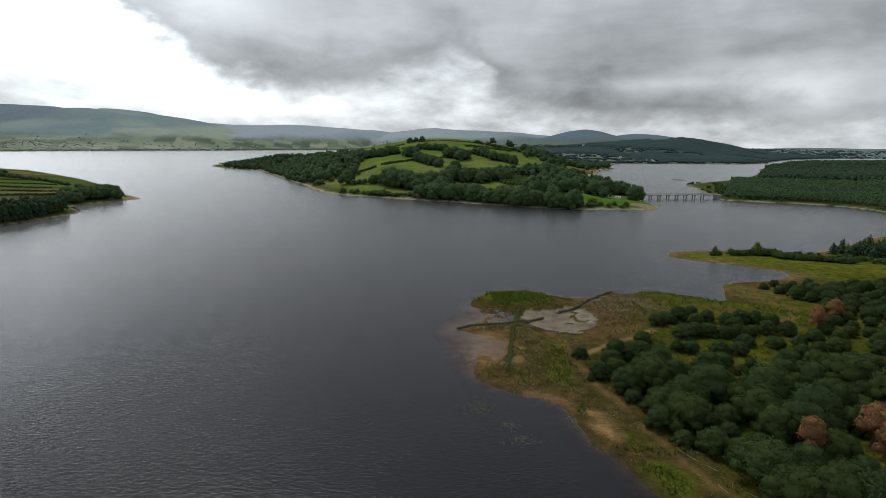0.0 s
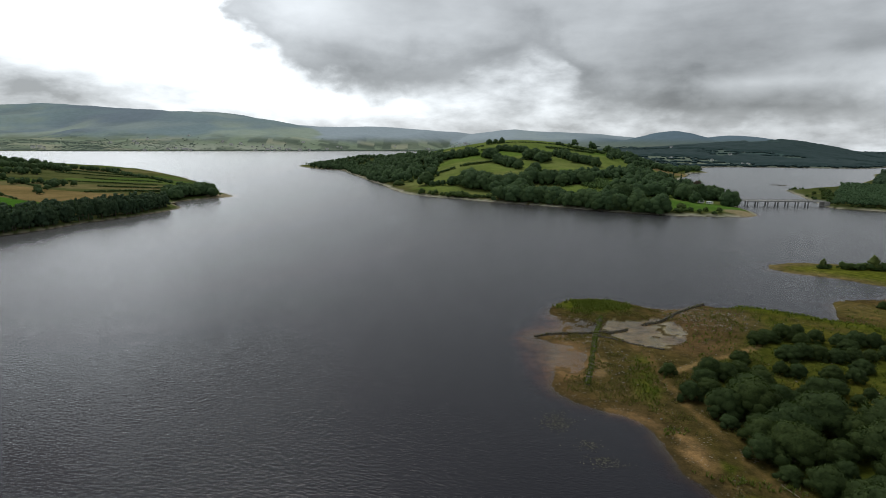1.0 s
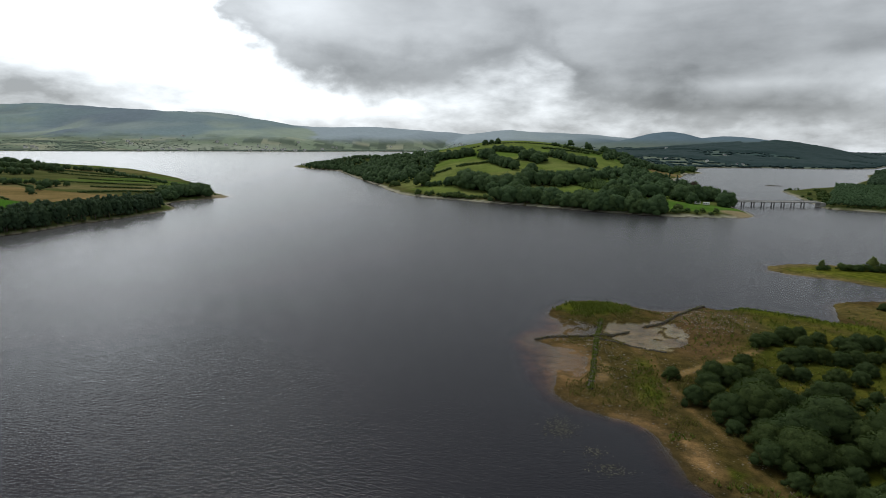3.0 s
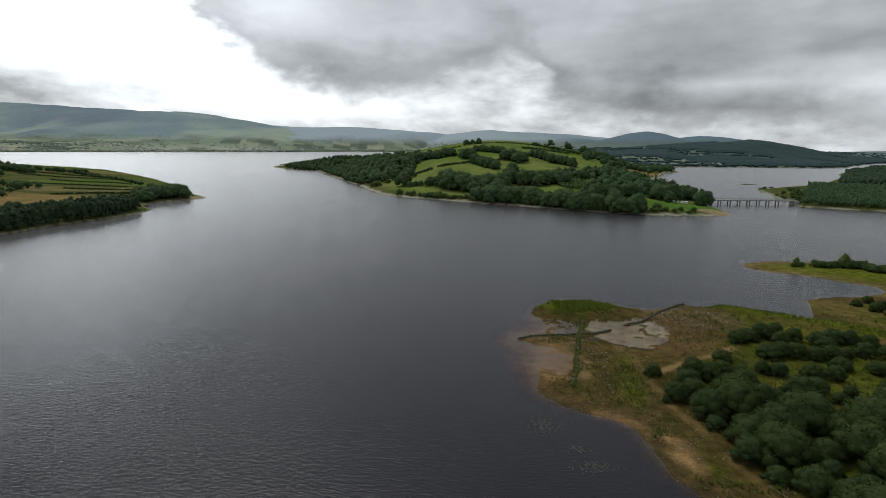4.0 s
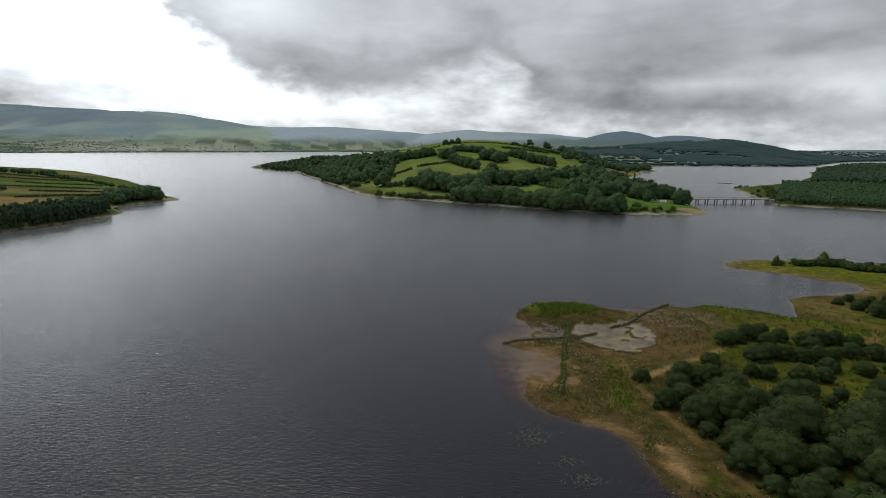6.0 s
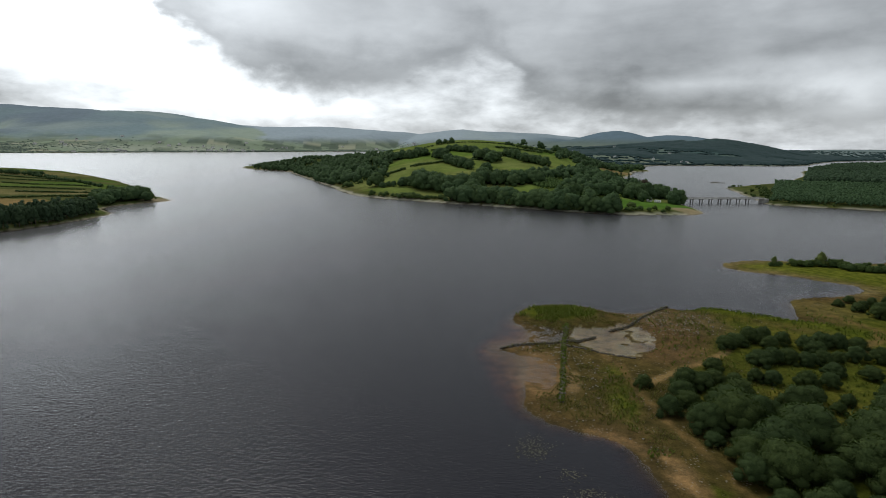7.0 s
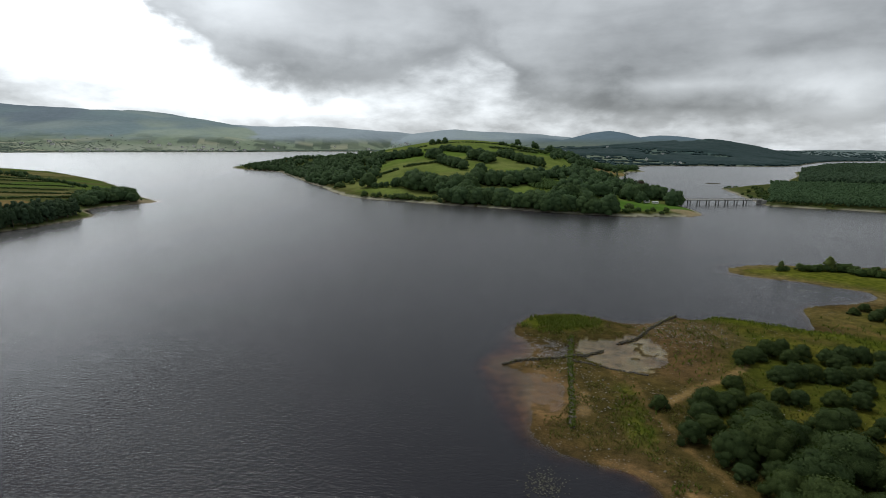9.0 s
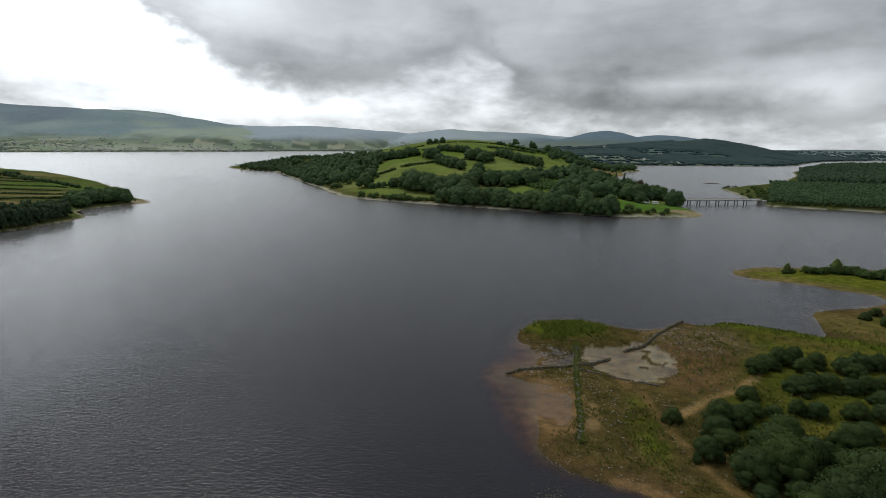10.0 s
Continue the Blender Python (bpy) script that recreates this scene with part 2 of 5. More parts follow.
def height(x, y):
    x, y = np.asarray(x, float), np.asarray(y, float)
    wob = 0.9 * rough(x, y, 7, 1), 0.9 * rough(x, y, 7, 2)
    far = 4.0 * rough(x, y, 30, 3), 4.0 * rough(x, y, 30, 4)
    spit = inside(x + wob[0], y + wob[1], SPIT)
    hill = inside(x + far[0], y + far[1], HILL)
    behind = inside(x + far[0], y + far[1], BEHIND, 400)
    west = inside(x + far[0], y + far[1], WEST, 400)
    head = inside(x + far[0], y + far[1], HEAD)
    east = inside(x + 0.6 * far[0], y + 0.6 * far[1], EAST)
    islet = 11 * (1 - blob(x + far[0] * 0.5, y + far[1] * 0.5, 337, 793, 12, 8))
    # the bed falls away from the nearest shore
    sd = np.maximum.reduce([spit, hill, behind, west, head, east, islet])
    d = np.clip(-sd, 0, None)
    shelf = step(1.3 - blob(x, y, 5.5, 138, 10.5, 26), 0, 0.9)
    steep = 0.21 - 0.175 * shelf + 0.02 * rough(x, y, 12, 9)
    z = np.where(spit > -89, -(steep * d + 0.0016 * d * d), -(0.35 * d + 0.002 * d * d))
    z = np.maximum(z, -9.0)
    # the low spit: stones, mud and turf hardly above the lake
    low = 0.55 * (1 - np.exp(-np.clip(spit, 0, None) / 9.0)) + 0.9 * step(spit, 12, 60) + 0.012 * np.clip(spit - 40, 0, 200)
    low = low + 0.10 * rough(x, y, 3.0, 11) + 0.16 * rough(x, y, 11, 12) * step(spit, 2, 12)
    pond = inside(x + 2.0 * rough(x, y, 5, 17) + 0.9 * rough(x, y, 1.6, 22), y + 2.0 * rough(x, y, 5, 18) + 0.9 * rough(x, y, 1.6, 23), POND)
    low = np.where(pond > -4, low * (1 - step(pond, -3, 0.3)) + step(pond, -3, 0.3) * (-0.08 + 0.36 * rough(x * 0.6, y, 2.6, 14) * step(x, 31, 38) + 0.03 * rough(x, y, 2.0, 19)), low)
    flat = step(7.5 - np.hypot((x - 12.0) * 1.25, (y - 129.5) / 1.75) + 1.2 * rough(x, y, 4, 20), 0, 3)      # sand flat beside the long wall
    low = low * (1 - flat) + flat * (-0.02 + 0.07 * rough(x, y, 2.6, 15))
    mud = step(1.15 - blob(x, y, 15, 154, 9, 7), 0, 0.4)
    low = low * (1 - mud) + mud * (0.0 + 0.10 * rough(x, y, 2.0, 16))
    low = low + 0.45 * step(1.2 - blob(x, y, 23, 173, 14, 9), 0, 0.8)
    low = low + 1.1 * np.exp(-(along(x, y, [(66, 178), (80, 172), (95, 164)]) / 4.0) ** 2) * step(spit, 0, 3)
    z = np.where(spit > 0, low, z)
    # the wooded hill across the water
    dome = 50 * np.exp(-(((x + 8) / np.where(x < -8, 178, 195)) ** 2) - (((y - 950) / 300) ** 2))
    dome = dome + 5 * np.exp(-(((x - 120) / 120) ** 2) - (((y - 830) / 200) ** 2)) + 6 * np.exp(-(((x + 230) / 150) ** 2) - (((y - 960) / 130) ** 2)) + 11 * np.exp(-(((x + 330) / 130) ** 2) - (((y - 1090) / 110) ** 2))
    on = bank(hill, 1.6, 9, 0.035, 3.5) + (dome * step(hill, 0, 90)) + 1.0 * rough(x, y, 60, 21) * step(hill, 10, 60)
    z = np.where(hill > 0, np.maximum(z, on), z)
    # farmland and mountains round the lake
    up = ridge(x, y, RIDGE_WEST, 3900, 1050, 900, 0.35, 31)
    up = up * (1 + 0.13 * rough(x, 0.22 * y, 230, 35) * step(up, 10, 90) * (1 - 0.7 * step(y, 3500, 3900))) + 1.2 * rough(x, 0.5 * y, 90, 36) * step(up, 30, 120)
    up = np.maximum(up, ridge(x, y, RIDGE_FAR, 4250, 900, 900, 0.25, 41))
    up = np.maximum(up, (108 + 4 * rough(x, y, 140, 5)) * np.exp(-(np.abs((x - 757) / 330) ** 1.45) - (((y - 3050) / 500) ** 2)))
    up = np.maximum(up, 86 * np.exp(-np.abs((x - 1030) / 270) ** 2.4 - (((y - 2950) / 520) ** 2)))
    wood = np.interp(x, RIDGE_WOOD[:, 0], RIDGE_WOOD[:, 1]) * np.exp(-(((y - 2250) / 430) ** 2))
    up = np.maximum(up, wood)
    roll = (8 - 5 * step(x, 1250, 1500)) + 6 * rough(x, y, 420, 51) + 3 * rough(x, y, 130, 52)
    main = np.maximum(behind, west)
    z = np.where(main > 0, np.maximum(z, bank(main, 2.0, 14, 0.03, 5.0) + (np.clip(roll, 0, 40) + up) * step(main, 0, 330)), z)
    # the headland with its fields
    hump = 4.5 * step(head, 8, 60) + 7.0 * step(head, 60, 210) + 5.0 * step(x, -420, -800) * step(head, 60, 200)
    z = np.where(head > 0, np.maximum(z, bank(head, 1.6, 10, 0.02, 1.5) + hump + 0.6 * rough(x, y, 50, 61)), z)
    # the plantation shore
    z = np.where(east > 0, np.maximum(z, bank(east, 1.5, 8, 0.02, 4.0) + 3.0 * step(east, 30, 300) + 1.2 * rough(x, y, 90, 71) * step(east, 10, 60)), z)
    z = np.where(islet > 0, np.maximum(z, 0.7 * step(islet, 0, 4)), z)
    return z, spit, hill, main, head, east, pond


def ground_z(x, y):
    return float(height(np.array([x]), np.array([y]))[0][0])


# ---------------------------------------------------------------- materials
def material(name):
    mat = bpy.data.materials.new(name)
    mat.use_nodes = True
    node, join = nodes_of(mat.node_tree)
    out = node("ShaderNodeOutputMaterial")
    return mat, node, join, out


def place(node):
    return node("ShaderNodeNewGeometry").outputs["Position"]


def mixed(node, join, a, b, fac, kind="MIX"):
    n = node("ShaderNodeMix", data_type="RGBA", blend_type=kind)
    for i, v in ((0, fac), (6, a), (7, b)):
        if isinstance(v, (int, float)):
            n.inputs[i].default_value = v
        elif isinstance(v, tuple):
            n.inputs[i].default_value = (*v, 1)
        else:
            join(v, n.inputs[i])
    return n.outputs[2]


def noisy(node, join, where, scale, detail=5.0, rough_=0.55, lo=0.3, hi=0.7):
    n = node("ShaderNodeTexNoise", Scale=scale, Detail=detail, Roughness=rough_)
    join(where, n.inputs["Vector"])
    r = node("ShaderNodeMapRange", _1=lo, _2=hi)
    join(n.outputs[0], r.inputs[0])
    return r.outputs[0]


def ground_material():
    """Turf, mud, stones and fields: colour from the land's cover, painted haze far off included, with grain at three
    scales.
    """
    mat, node, join, out = material("land")
    where = place(node)
    tint = node("ShaderNodeAttribute", attribute_name="cover").outputs["Color"]
    kind = node("ShaderNodeAttribute", attribute_name="near").outputs["Fac"]
    stony = node("ShaderNodeAttribute", attribute_name="stony").outputs["Fac"]
    coarse = noisy(node, join, where, 0.035, 5, 0.6)
    mid = noisy(node, join, where, 0.35, 6, 0.65)
    fine = noisy(node, join, where, 2.6, 4, 0.7, 0.25, 0.75)
    close = node("ShaderNodeMapRange", _1=0.12, _2=0.45, _3=0.25, _4=1.0)
    join(kind, close.inputs[0])
    patchy = node("ShaderNodeMath", operation="MULTIPLY")
    join(coarse, patchy.inputs[0])
    join(close.outputs[0], patchy.inputs[1])
    c = mixed(node, join, tint, mixed(node, join, tint, (0.55, 0.62, 0.5), 1.0, "MULTIPLY"), patchy.outputs[0])
    dark = mixed(node, join, c, (0.46, 0.50, 0.42), 1.0, "MULTIPLY")
    warm = mixed(node, join, c, (1.45, 1.28, 1.0), 1.0, "MULTIPLY")
    near = mixed(node, join, dark, warm, mid)
    near = mixed(node, join, mixed(node, join, near, (0.5, 0.5, 0.48), 1.0, "MULTIPLY"), near, fine)
    c = mixed(node, join, c, near, kind)
    # pale stones lying in the mud
    vor = node("ShaderNodeTexVoronoi", Scale=1.5, Randomness=1.0)
    join(where, vor.inputs["Vector"])
    spot = node("ShaderNodeMapRange", _1=0.30, _2=0.18)
    join(vor.outputs["Distance"], spot.inputs[0])
    pick = noisy(node, join, where, 0.28, 4, 0.6, 0.48, 0.60)
    stone = node("ShaderNodeMath", operation="MULTIPLY")
    join(spot.outputs[0], stone.inputs[0])
    join(pick, stone.inputs[1])
    stone2 = node("ShaderNodeMath", operation="MULTIPLY")
    join(stone.outputs[0], stone2.inputs[0])
    join(stony, stone2.inputs[1])
    c = mixed(node, join, c, (0.36, 0.33, 0.29), stone2.outputs[0])
    bsdf = node("ShaderNodeBsdfPrincipled", Roughness=0.92)
    bsdf.inputs["Specular IOR Level"].default_value = 0.0
    join(c, bsdf.inputs["Base Color"])
    bump = node("ShaderNodeBump", Strength=0.6, Distance=0.35)
    join(fine, bump.inputs["Height"])
    join(bump.outputs[0], bsdf.inputs["Normal"])
    join(bsdf.outputs[0], out.inputs[0])
    return mat


def water_material():
    """Peaty lake water: wind ripples on top, the bed showing through where it is shallow."""
    mat, node, join, out = material("lake_water")
    where = place(node)
    turn = node("ShaderNodeMapping")
    turn.inputs["Rotation"].default_value = (0, 0, radians(14))
    turn.inputs["Scale"].default_value = (0.42, 1.0, 1.0)
    join(where, turn.inputs[0])
    a = node("ShaderNodeTexNoise", Scale=2.2, Detail=3.2, Roughness=0.62, Distortion=0.5)
    join(turn.outputs[0], a.inputs["Vector"])
    gust = noisy(node, join, where, 0.011, 4, 0.6, 0.3, 0.72)
    strength = node("ShaderNodeMapRange", _3=0.62, _4=0.95)
    join(gust, strength.inputs[0])
    depth = node("ShaderNodeAttribute", attribute_name="depth").outputs["Fac"]
    open_ = node("ShaderNodeMapRange", _1=0.08, _2=0.7, _3=0.06, _4=1.0)      # sheltered shallows lie calm
    join(depth, open_.inputs[0])
    wave = node("ShaderNodeMath", operation="MULTIPLY")
    join(strength.outputs[0], wave.inputs[0])
    join(open_.outputs[0], wave.inputs[1])
    bump = node("ShaderNodeBump", Distance=0.125)
    join(wave.outputs[0], bump.inputs["Strength"])
    join(a.outputs[0], bump.inputs["Height"])
    gloss = node("ShaderNodeBsdfGlossy")
    spread = node("ShaderNodeMapRange", _3=0.06, _4=0.225)      # wavelets too small to see blur the reflection
    join(open_.outputs[0], spread.inputs[0])
    join(spread.outputs[0], gloss.inputs["Roughness"])
    join(bump.outputs[0], gloss.inputs["Normal"])
    fres = node("ShaderNodeFresnel", IOR=1.33)
    join(bump.outputs[0], fres.inputs["Normal"])
    chan = node("ShaderNodeCombineColor")
    for i, k in enumerate((1.9, 3.1, 4.3)):
        n = node("ShaderNodeMath", operation="MULTIPLY", _1=-k)
        join(depth, n.inputs[0])
        e = node("ShaderNodeMath", operation="EXPONENT")
        join(n.outputs[0], e.inputs[0])
        join(e.outputs[0], chan.inputs[i])
    clear = node("ShaderNodeBsdfTransparent")
    join(chan.outputs[0], clear.inputs[0])
    rest = node("ShaderNodeMix", data_type="RGBA", blend_type="SUBTRACT", _0=1.0)
    rest.inputs[6].default_value = (1, 1, 1, 1)
    join(chan.outputs[0], rest.inputs[7])
    body = node("ShaderNodeBsdfDiffuse")
    join(mixed(node, join, rest.outputs[2], (0.009, 0.009, 0.013), 1.0, "MULTIPLY"), body.inputs[0])
    under = node("ShaderNodeAddShader")
    join(clear.outputs[0], under.inputs[0])
    join(body.outputs[0], under.inputs[1])
    mix = node("ShaderNodeMixShader")
    join(fres.outputs[0], mix.inputs[0])
    join(under.outputs[0], mix.inputs[1])
    join(gloss.outputs[0], mix.inputs[2])
    join(mix.outputs[0], out.inputs[0])
    return mat


def leaf_material(name, colour, pale, spread=0.5, rough_=0.6):
    """Foliage: every clump its own tone, every tree its own shade of green."""
    mat, node, join, out = material(name)
    island = node("ShaderNodeNewGeometry").outputs["Random Per Island"]
    tree = node("ShaderNodeObjectInfo").outputs["Random"]
    c = mixed(node, join, colour, pale, island)
    f = node("ShaderNodeMath", operation="MULTIPLY", _1=spread)
    join(tree, f.inputs[0])
    c = mixed(node, join, c, mixed(node, join, c, (1.38, 1.20, 0.90), 1.0, "MULTIPLY"), f.outputs[0])
    grain = noisy(node, join, place(node), 0.5, 4, 0.6)
    c = mixed(node, join, c, mixed(node, join, c, (0.74, 0.77, 0.76), 1.0, "MULTIPLY"), grain)
    fine = noisy(node, join, place(node), 5.0, 3, 0.6, 0.35, 0.6)
    c = mixed(node, join, mixed(node, join, c, (0.74, 0.76, 0.75), 1.0, "MULTIPLY"), mixed(node, join, c, (1.10, 1.10, 1.08), 1.0, "MULTIPLY"), fine)
    bsdf = node("ShaderNodeBsdfPrincipled", Roughness=rough_)
    bsdf.inputs["Specular IOR Level"].default_value = 0.02
    join(c, bsdf.inputs["Base Color"])
    through_leaf = node("ShaderNodeBsdfTranslucent")
    join(mixed(node, join, c, (1.3, 1.5, 0.5), 1.0, "MULTIPLY"), through_leaf.inputs[0])
    mix = node("ShaderNodeMixShader", Fac=0.18)
    join(bsdf.outputs[0], mix.inputs[1])
    join(through_leaf.outputs[0], mix.inputs[2])
    join(mix.outputs[0], out.inputs[0])
    return mat


def plain_material(name, colour, other, scale, rough_=0.8, bump_=0.3):
    mat, node, join, out = material(name)
    where = place(node)
    n = noisy(node, join, where, scale, 6, 0.65)
    big = noisy(node, join, where, scale * 0.13, 4, 0.6)
    c = mixed(node, join, colour, other, n)
    c = mixed(node, join, c, mixed(node, join, c, (0.7, 0.7, 0.68), 1.0, "MULTIPLY"), big)
    bsdf = node("ShaderNodeBsdfPrincipled", Roughness=rough_)
    join(c, bsdf.inputs["Base Color"])
    b = node("ShaderNodeBump", Strength=bump_, Distance=0.1)
    join(n, b.inputs["Height"])
    join(b.outputs[0], bsdf.inputs["Normal"])
    join(bsdf.outputs[0], out.inputs[0])
    return mat


LAND, WATER = ground_material(), water_material()
WILLOW = leaf_material("willow_leaves", (0.034, 0.055, 0.022), (0.060, 0.088, 0.034))
BROAD = leaf_material("broad_leaves", (0.046, 0.080, 0.038), (0.069, 0.114, 0.051), 0.5)
NEEDLE = leaf_material("needles", (0.042, 0.072, 0.042), (0.058, 0.092, 0.052), 0.35)
LARCH = leaf_material("plantation_leaves", (0.048, 0.088, 0.044), (0.062, 0.106, 0.052), 0.4)
HEDGE = leaf_material("hedge_leaves", (0.048, 0.080, 0.028), (0.072, 0.110, 0.040), 0.6)
PALE = leaf_material("pale_leaves", (0.085, 0.12, 0.040), (0.12, 0.155, 0.055))
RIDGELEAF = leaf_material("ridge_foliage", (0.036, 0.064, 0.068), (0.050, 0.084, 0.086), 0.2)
# far hedgerow leaves: distance haze put into a paler, greyer green
HAZY_FARLEAF = leaf_material("hazy_distant_foliage", (0.120, 0.160, 0.150), (0.165, 0.210, 0.190), 0.3)
COPPER = leaf_material("copper_leaves", (0.060, 0.048, 0.040), (0.085, 0.066, 0.052), 0.2)
YOUNG = leaf_material("young_plantation_leaves", (0.060, 0.105, 0.034), (0.085, 0.135, 0.046), 0.3)
RUST = leaf_material("dead_leaves", (0.20, 0.105, 0.050), (0.30, 0.165, 0.085), 0.15)
REED = leaf_material("reeds", (0.095, 0.130, 0.028), (0.16, 0.19, 0.055), 0.4)
SEDGE = leaf_material("dry_sedge", (0.085, 0.095, 0.028), (0.20, 0.18, 0.075), 0.4)
MAT_WEED = leaf_material("floating_weed", (0.075, 0.073, 0.058), (0.15, 0.145, 0.12), 0.2)
BARK = plain_material("bark", (0.07, 0.055, 0.04), (0.14, 0.12, 0.09), 4.0, 0.9)
STONE = plain_material("field_stone", (0.13, 0.115, 0.095), (0.28, 0.26, 0.22), 2.0, 0.9)
CONCRETE = plain_material("concrete", (0.27, 0.27, 0.26), (0.40, 0.39, 0.37), 0.7, 0.85)
RENDER_WALL = plain_material("white_render", (0.72, 0.72, 0.69), (0.80, 0.80, 0.78), 0.6, 0.8)
SLATE = plain_material("slate", (0.10, 0.105, 0.115), (0.17, 0.175, 0.185), 1.2, 0.7)
WALLSTONE = plain_material("mossy_stone", (0.055, 0.050, 0.032), (0.13, 0.115, 0.085), 2.5, 0.95)
DRIFT = plain_material("driftwood", (0.22, 0.18, 0.13), (0.36, 0.31, 0.24), 3.0, 0.9)
PANE = plain_material("dark_pane", (0.03, 0.035, 0.04), (0.05, 0.055, 0.06), 1.0, 0.15)


# ---------------------------------------------------------------- ground and water
def fan(fine, spread, radii):
    """Plan of a sheet laid out in rings round the shore: fine where it is near, coarse far off and behind."""
    a = np.radians(np.concatenate([np.arange(-180, -56, 4.0), np.linspace(-54, 48, fine), np.arange(52, 180, 4.0)]))
    aa, rr = np.meshgrid(a, radii)
    return aa, np.sin(aa) * rr, np.cos(aa) * rr


def rings(near, step_):
    r, out = 3.0, []
    while r < 8000:
        out.append(r)
        if r < 60:
            r += 4.0 * step_
        elif r < 740:
            r += min(max(near * r * r / 16000, 0.25), 4.5 * near) * step_
        else:
            r += (12 if r < 1400 else 22 if r < 3000 else 45) * step_
    return np.array(out)


def sheet(name, x, y, z, keep, mat):
    rows, cols = x.shape
    n = rows * cols
    i = np.arange(n).reshape(rows, cols)
    nxt = np.roll(i, -1, 1)
    quads = np.stack([i[:-1], nxt[:-1], nxt[1:], i[1:]], -1).reshape(-1, 4)
    if keep is not None:
        quads = quads[keep.ravel()[quads].any(1)]
        used = np.unique(quads)
        back = np.zeros(n, int)
        back[used] = np.arange(len(used))
        quads = back[quads]
    else:
        used = np.arange(n)
    me = bpy.data.meshes.new(name)
    me.vertices.add(len(used))
    me.vertices.foreach_set("co", np.stack([x, y, z], -1).reshape(-1, 3)[used].ravel())
    me.loops.add(quads.size)
    me.loops.foreach_set("vertex_index", quads.ravel())
    me.polygons.add(len(quads))
    me.polygons.foreach_set("loop_start", np.arange(0, quads.size, 4))
    me.polygons.foreach_set("use_smooth", np.ones(len(quads), bool))
    me.update(calc_edges=True)
    me.materials.append(mat)
    return new(name, me), used


def blend(base, colour, f):
    return base + (np.array(colour) - base) * np.clip(f, 0, 1)[..., None]


def cells(x, y, w, d, turn, seed, skew=0.25):
    """Field numbers of a patchwork and the distance to the nearest field edge."""
    c, s = math.cos(radians(turn)), math.sin(radians(turn))
    u, v = x * c + y * s + 0.18 * w * rough(x, y, 300, seed + 7, 1), y * c - x * s + 0.18 * d * rough(x, y, 300, seed + 8, 1)
    row = np.floor(v / d)
    u = u + w * lattice(row, row * 0, seed)
    col = np.floor(u / w)
    edge = np.minimum(np.minimum(u / w - col, col + 1 - u / w) * w, np.minimum(v / d - row, row + 1 - v / d) * d)
    return lattice(col, row, seed + 1), edge


